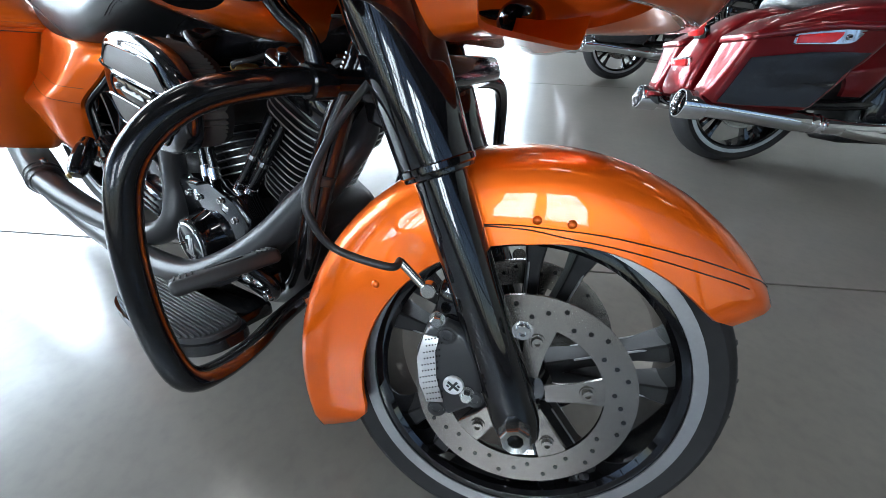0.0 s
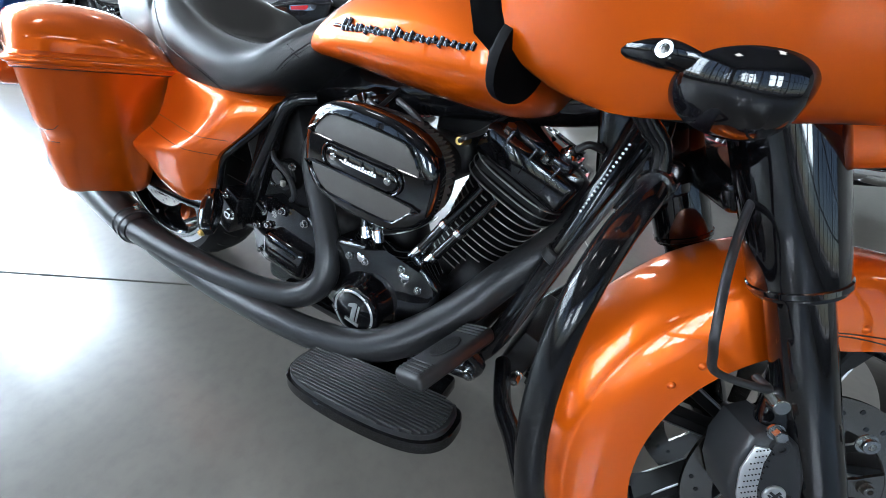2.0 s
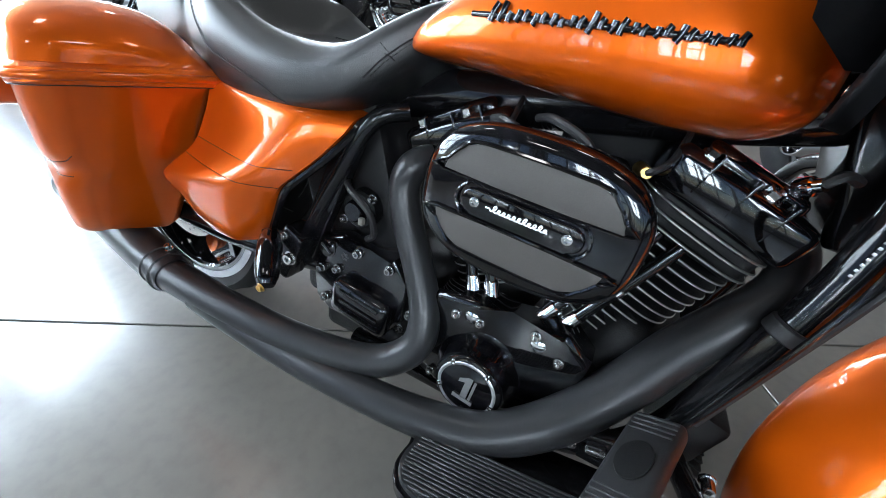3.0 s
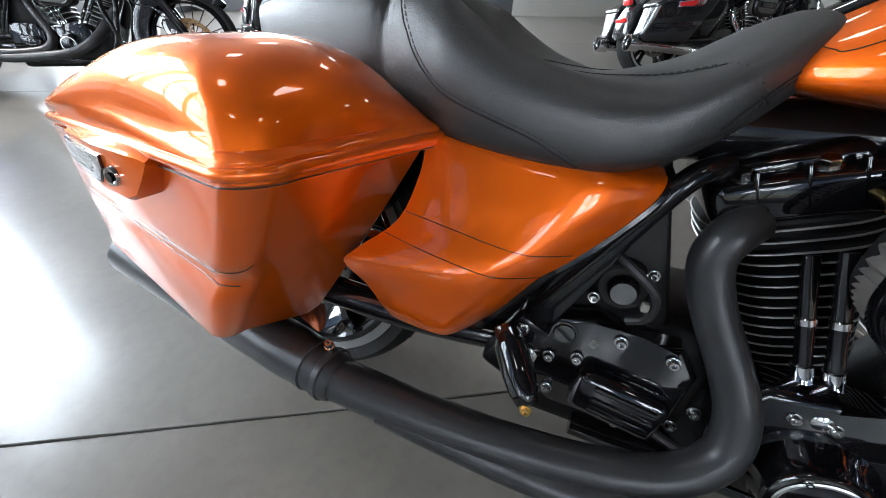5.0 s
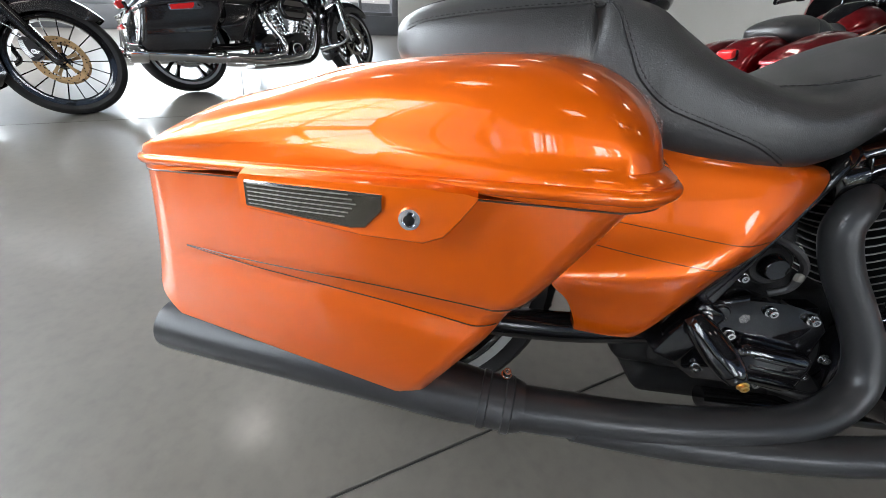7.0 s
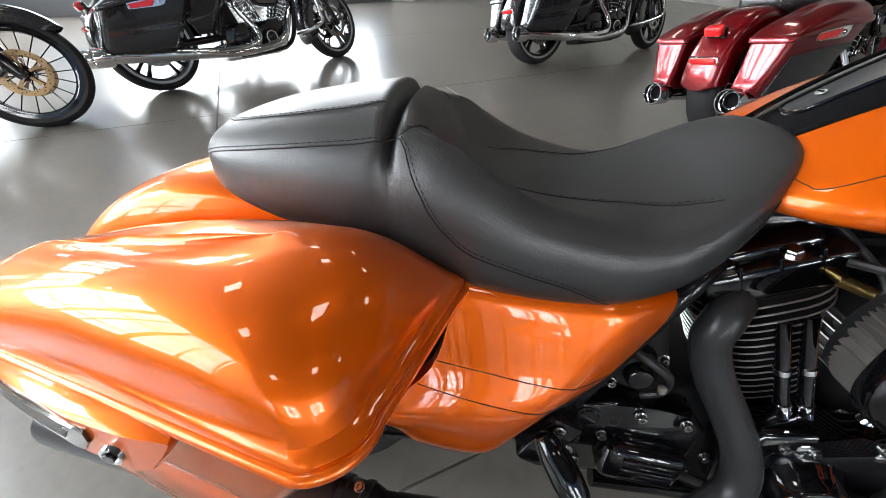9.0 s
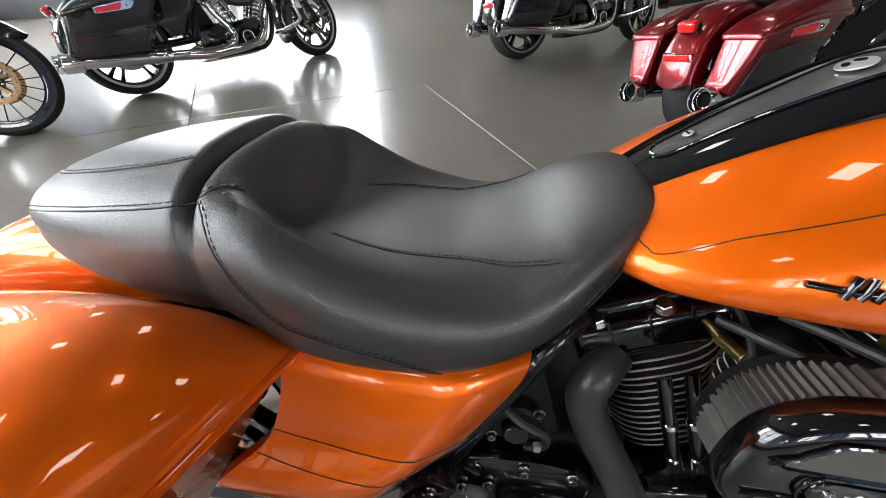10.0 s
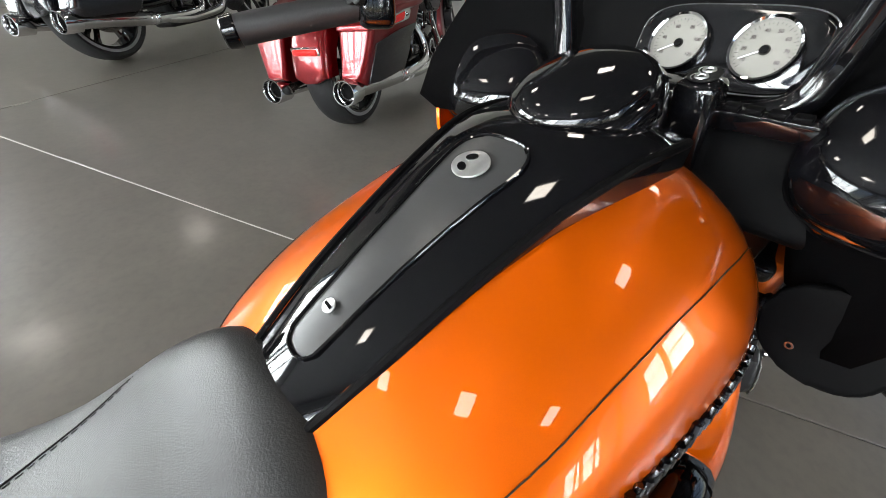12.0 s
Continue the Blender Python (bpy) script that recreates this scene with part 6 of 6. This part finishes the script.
def make_bars(parent, detail=True):
    riser = part("riser", box(0.06, 0.10, 0.10, 0.015, pose(1.165, 0, 0.875, 0, -15, 0), 3), GLOSS, parent)
    key = part("key_switch", box(0.036, 0.040, 0.095, 0.010, pose(1.115, -0.066, 0.890, 0, -8, 0), 3), GLOSS, riser, "black ignition switch with worn silver print")
    sw = pose(1.108, -0.066, 0.9385, 0, -16, 0)
    part("switch_plate", plate(stadium(0.032, 0.026), 0.0012, sw), WRINKLE, key)
    for x in (-0.007, 0.008):
        part("switch_dial", lathe([(0.003, 0.0014), (0.0035, 0.0026), (0.0055, 0.0026), (0.006, 0.0014)], sw @ Matrix.Translation((x, 0, 0)), 20, True), MESHMETAL, key, "worn silver ring")
        part("print_bar", tube([sw @ Vector((x + 0.0085 * math.cos(a), 0.0085 * math.sin(a), 0.0014)) for a in (0.6, 1.1, 1.6, 2.1, 2.6)], 0.0005, 5, 2), MESHMETAL, key)
    row = part("switch_block", box(0.018, 0.085, 0.020, 0.005, pose(1.135, -0.118, 0.902, 0, -15, 0), 2), GLOSS, riser, "row of small black rocker buttons")
    for k in range(4):
        part("button", box(0.011, 0.014, 0.006, 0.002, pose(1.130, -0.091 - 0.018 * k, 0.9125, 0, -15, 0), 2), PANELBLACK, row)
    for s in (1, -1):
        path = [(1.165, s * 0.03, 0.895), (1.17, s * 0.085, 0.895), (1.18, s * 0.13, 0.915), (1.182, s * 0.145, 0.97), (1.165, s * 0.165, 1.05), (1.12, s * 0.215, 1.085), (1.06, s * 0.28, 1.05), (1.01, s * 0.318, 1.01)]
        bar = part("handlebar", tube(path, 0.0155, 14), GLOSS, riser, "gloss black handlebar")
        g0, g1 = Vector((0.985, s * 0.33, 0.985)), Vector((0.838, s * 0.386, 0.958))
        part("grip", tube([g0, g0.lerp(g1, 0.1), g0.lerp(g1, 0.9), g1], 0.018, 18, 2, radii=[0.017, 0.0185, 0.0185, 0.0175]), RUBBER, bar, "black textured rubber grip")
        part("grip_end", rod(g1, g1 + (g1 - g0).normalized() * 0.018, 0.0205, 0.019, 20), GLOSS, bar)
        sb = part("switch_housing", box(0.05, 0.04, 0.055, 0.012, Matrix.Translation(g0 + Vector((0.015, -s * 0.012, 0.0))) @ Matrix.Rotation(radians(s * -28), 4, 'Z'), 3), GLOSS, bar)
        for k in range(2):
            part("button", rod(g0 + Vector((-0.014, -s * (0.008 + 0.018 * k), 0.006)), g0 + Vector((-0.024, -s * (0.012 + 0.018 * k), 0.008)), 0.0075, 0.007, 14), WRINKLE, sb)
    return riser


def make_rear(parent, mat, detail=True):
    c = Matrix.Translation((0.0, 0, 0.325))
    wheel(parent, "rear_wheel", c, 0.318, 0.17, GLOSS, 5, (1,), DISC, SILVER, False, 0.146, tread=detail, detail=False)
    f = part("rear_fender", arc_fender(Matrix.Translation((0.0, 0, 0.335)), 0.350 if detail else 0.362, 0.098 if detail else 0.108, 58, 156 if detail else 182, 0.05, 0.005, 36, 16, 0.03), mat, parent, "", 50)
    for s in (-1, 1):
        part("fender_strut", box(0.2, 0.02, 0.05, 0.01, pose(0.1, s * 0.13, 0.60, 0, 0, 0), 2), GLOSS, f)
    if detail:
        return f
    tl = part("tail_light", box(0.05, 0.09, 0.05, 0.014, pose(-0.30, 0, 0.60, 0, -20, 0), 3), REDLENS, f, "red tail light")
    part("light_base", box(0.03, 0.10, 0.06, 0.01, pose(-0.275, 0, 0.59, 0, -20, 0), 2), GLOSS, tl)
    return f


def main_motorcycle():
    bike = thing("motorcycle", BIKE, "amber metallic touring motorcycle with black engine leaning on its side stand", "motorcycle")
    make_tank(bike, ORANGE)
    make_seat(bike, LEATHER)
    for s in (-1, 1):
        bag = make_bag(bike, s, ORANGE, s < 0)
        if s > 0:
            bag.location.z += 0.004
        make_sidecover(bike, s, ORANGE)
        make_floorboard(bike, s)
        make_peg(bike, s)
    make_engine(bike)
    make_exhaust(bike, -1)
    make_frame(bike)
    make_guard(bike)
    make_pedal(bike)
    m = steered((1.566, -0.058, 0.279), 24.0)
    make_front(bike, m, ORANGE, 0.287, a0=36)
    make_fairing(bike, ORANGE)
    for s in (-1, 1):
        make_signal(bike, s)
    # painted skirt between the fairing and the fork covers
    rows = []
    for x, z0, z1 in ((1.33, 0.745, 0.715), (1.37, 0.745, 0.700), (1.41, 0.750, 0.703), (1.45, 0.758, 0.715)):
        rows.append([Vector((x + 0.02 * abs(y) / 0.17, y, z0 + (z1 - z0) * q)) for q, y in ((0, -0.20), (0.8, -0.19), (1, -0.165), (1, -0.06), (1, 0.05), (1, 0.13), (0.8, 0.152), (0, 0.16))])
    part("fork_skirt", shell([spline(r, 3) for r in rows], 0.006, (0, 0, 1)), ORANGE, bike)
    part("fork_bridge", box(0.07, 0.32, 0.04, 0.012, pose(1.345, -0.01, 0.66, 0, -26, 13), 3), FRAME, bike)
    part("stone_guard", box(0.10, 0.30, 0.004, 0.001, pose(1.30, 0, 0.715, 0, -4, 0), 1), WRINKLE, bike)
    make_bars(bike)
    part("side_stand", tube([(0.95, 0.14, 0.19), (0.97, 0.24, 0.08), (0.96, 0.30, 0.085)], 0.011, 10), FRAME, bike)
    make_rear(bike, ORANGE)
    return bike


main_motorcycle()


# ---- the other motorcycles ----
def other_motorcycle(place, heading, label, paint_mat, fairing=True, wire=False, engine_mat=None, pipe_mat=None, disc_mat=DISC, bag_mat=None, two_tone=False, lean=10.0):
    m = pose(place[0], place[1], 0, 0, 0, heading) @ pose(0, 0, 0, -lean, 0, 0)
    bike = thing("motorcycle", m, label, "motorcycle", "motorcycles in the showroom")
    make_tank(bike, paint_mat, False)
    make_seat(bike, LEATHER, False)
    for s in (-1, 1):
        bag = make_bag(bike, s, bag_mat or paint_mat, False, CHROME, False, 0.22)
        if two_tone:
            rows = []
            for v in (0.04, 0.2, 0.34, 0.46, 0.56, 0.66, 0.72):
                ring = bag_ring(s, v, 10, 0.008, 0.22)
                (xa, ya), (xb, yb) = ring[9], ring[10]
                rows.append([Vector((xa + (xb - xa) * q, s * (ya + (yb - ya) * q + 0.012 * math.sin(math.pi * q)), bag_z(xa + (xb - xa) * q, v))) for q in (0.05, 0.25, 0.5, 0.75, 0.98)])
            part("side_panel", shell(rows, 0.02, (0, -s, 0)), BLACKPAINT, bag, "gloss black side panel")
        make_sidecover(bike, s, paint_mat, False)
        make_exhaust(bike, s, False, pipe_mat or CHROME, pipe_mat or CHROME)
        tip = Vector((-0.335, s * 0.214, 0.286))
        part("muffler_tip", lathe([(0.046, -0.04), (0.060, -0.03), (0.063, 0.065), (0.060, 0.073), (0.055, 0.073), (0.052, 0.065), (0.050, -0.005), (0, -0.005)], toward(tip, (-1, 0, 0.1)), 28), CHROME, bike, "chrome muffler tip")
        part("muffler_bore", lathe([(0, 0.012), (0.0495, 0.012), (0.0495, -0.004), (0, -0.004)], toward(tip, (-1, 0, 0.1)), 24), PANELBLACK, bike)
    make_engine(bike, False, engine_mat or WRINKLE)
    make_frame(bike, False)
    make_guard(bike, CHROME if pipe_mat is None else FRAME)
    make_front(bike, steered((1.60, 0, 0.305), 10), BLACKPAINT if wire else paint_mat, 0.312, wire, disc_mat, False, GLOSS, None, GLOSS if wire else SILVER, 40, 205)
    if fairing:
        make_fairing(bike, paint_mat, False)
    make_bars(bike, False)
    make_rear(bike, paint_mat, False)
    part("plate_holder", box(0.02, 0.16, 0.05, 0.006, pose(-0.33, 0, 0.46, 0, -15, 0), 2), CHROME, bike)
    part("rear_marker", box(0.02, 0.14, 0.03, 0.008, pose(-0.342, 0, 0.462, 0, -15, 0), 2), REDLENS, bike)
    return bike


other_motorcycle((1.82, 2.12), 32, "dark red and black touring motorcycle with chrome exhausts", RED, two_tone=True)
other_motorcycle((-2.14, 2.62), 54, "gloss black touring motorcycle with chrome engine and pipes", BLACKPAINT, True, False, CHROME)
other_motorcycle((0.83, 3.83), 35.6, "dark touring motorcycle with chrome mufflers", BLACKPAINT)
other_motorcycle((-3.75, 0.98), 33, "white, blue and black touring motorcycle with bronze brake discs", WHITEPAINT, True, True, WRINKLE, SATIN, GOLD, BLUEPAINT)
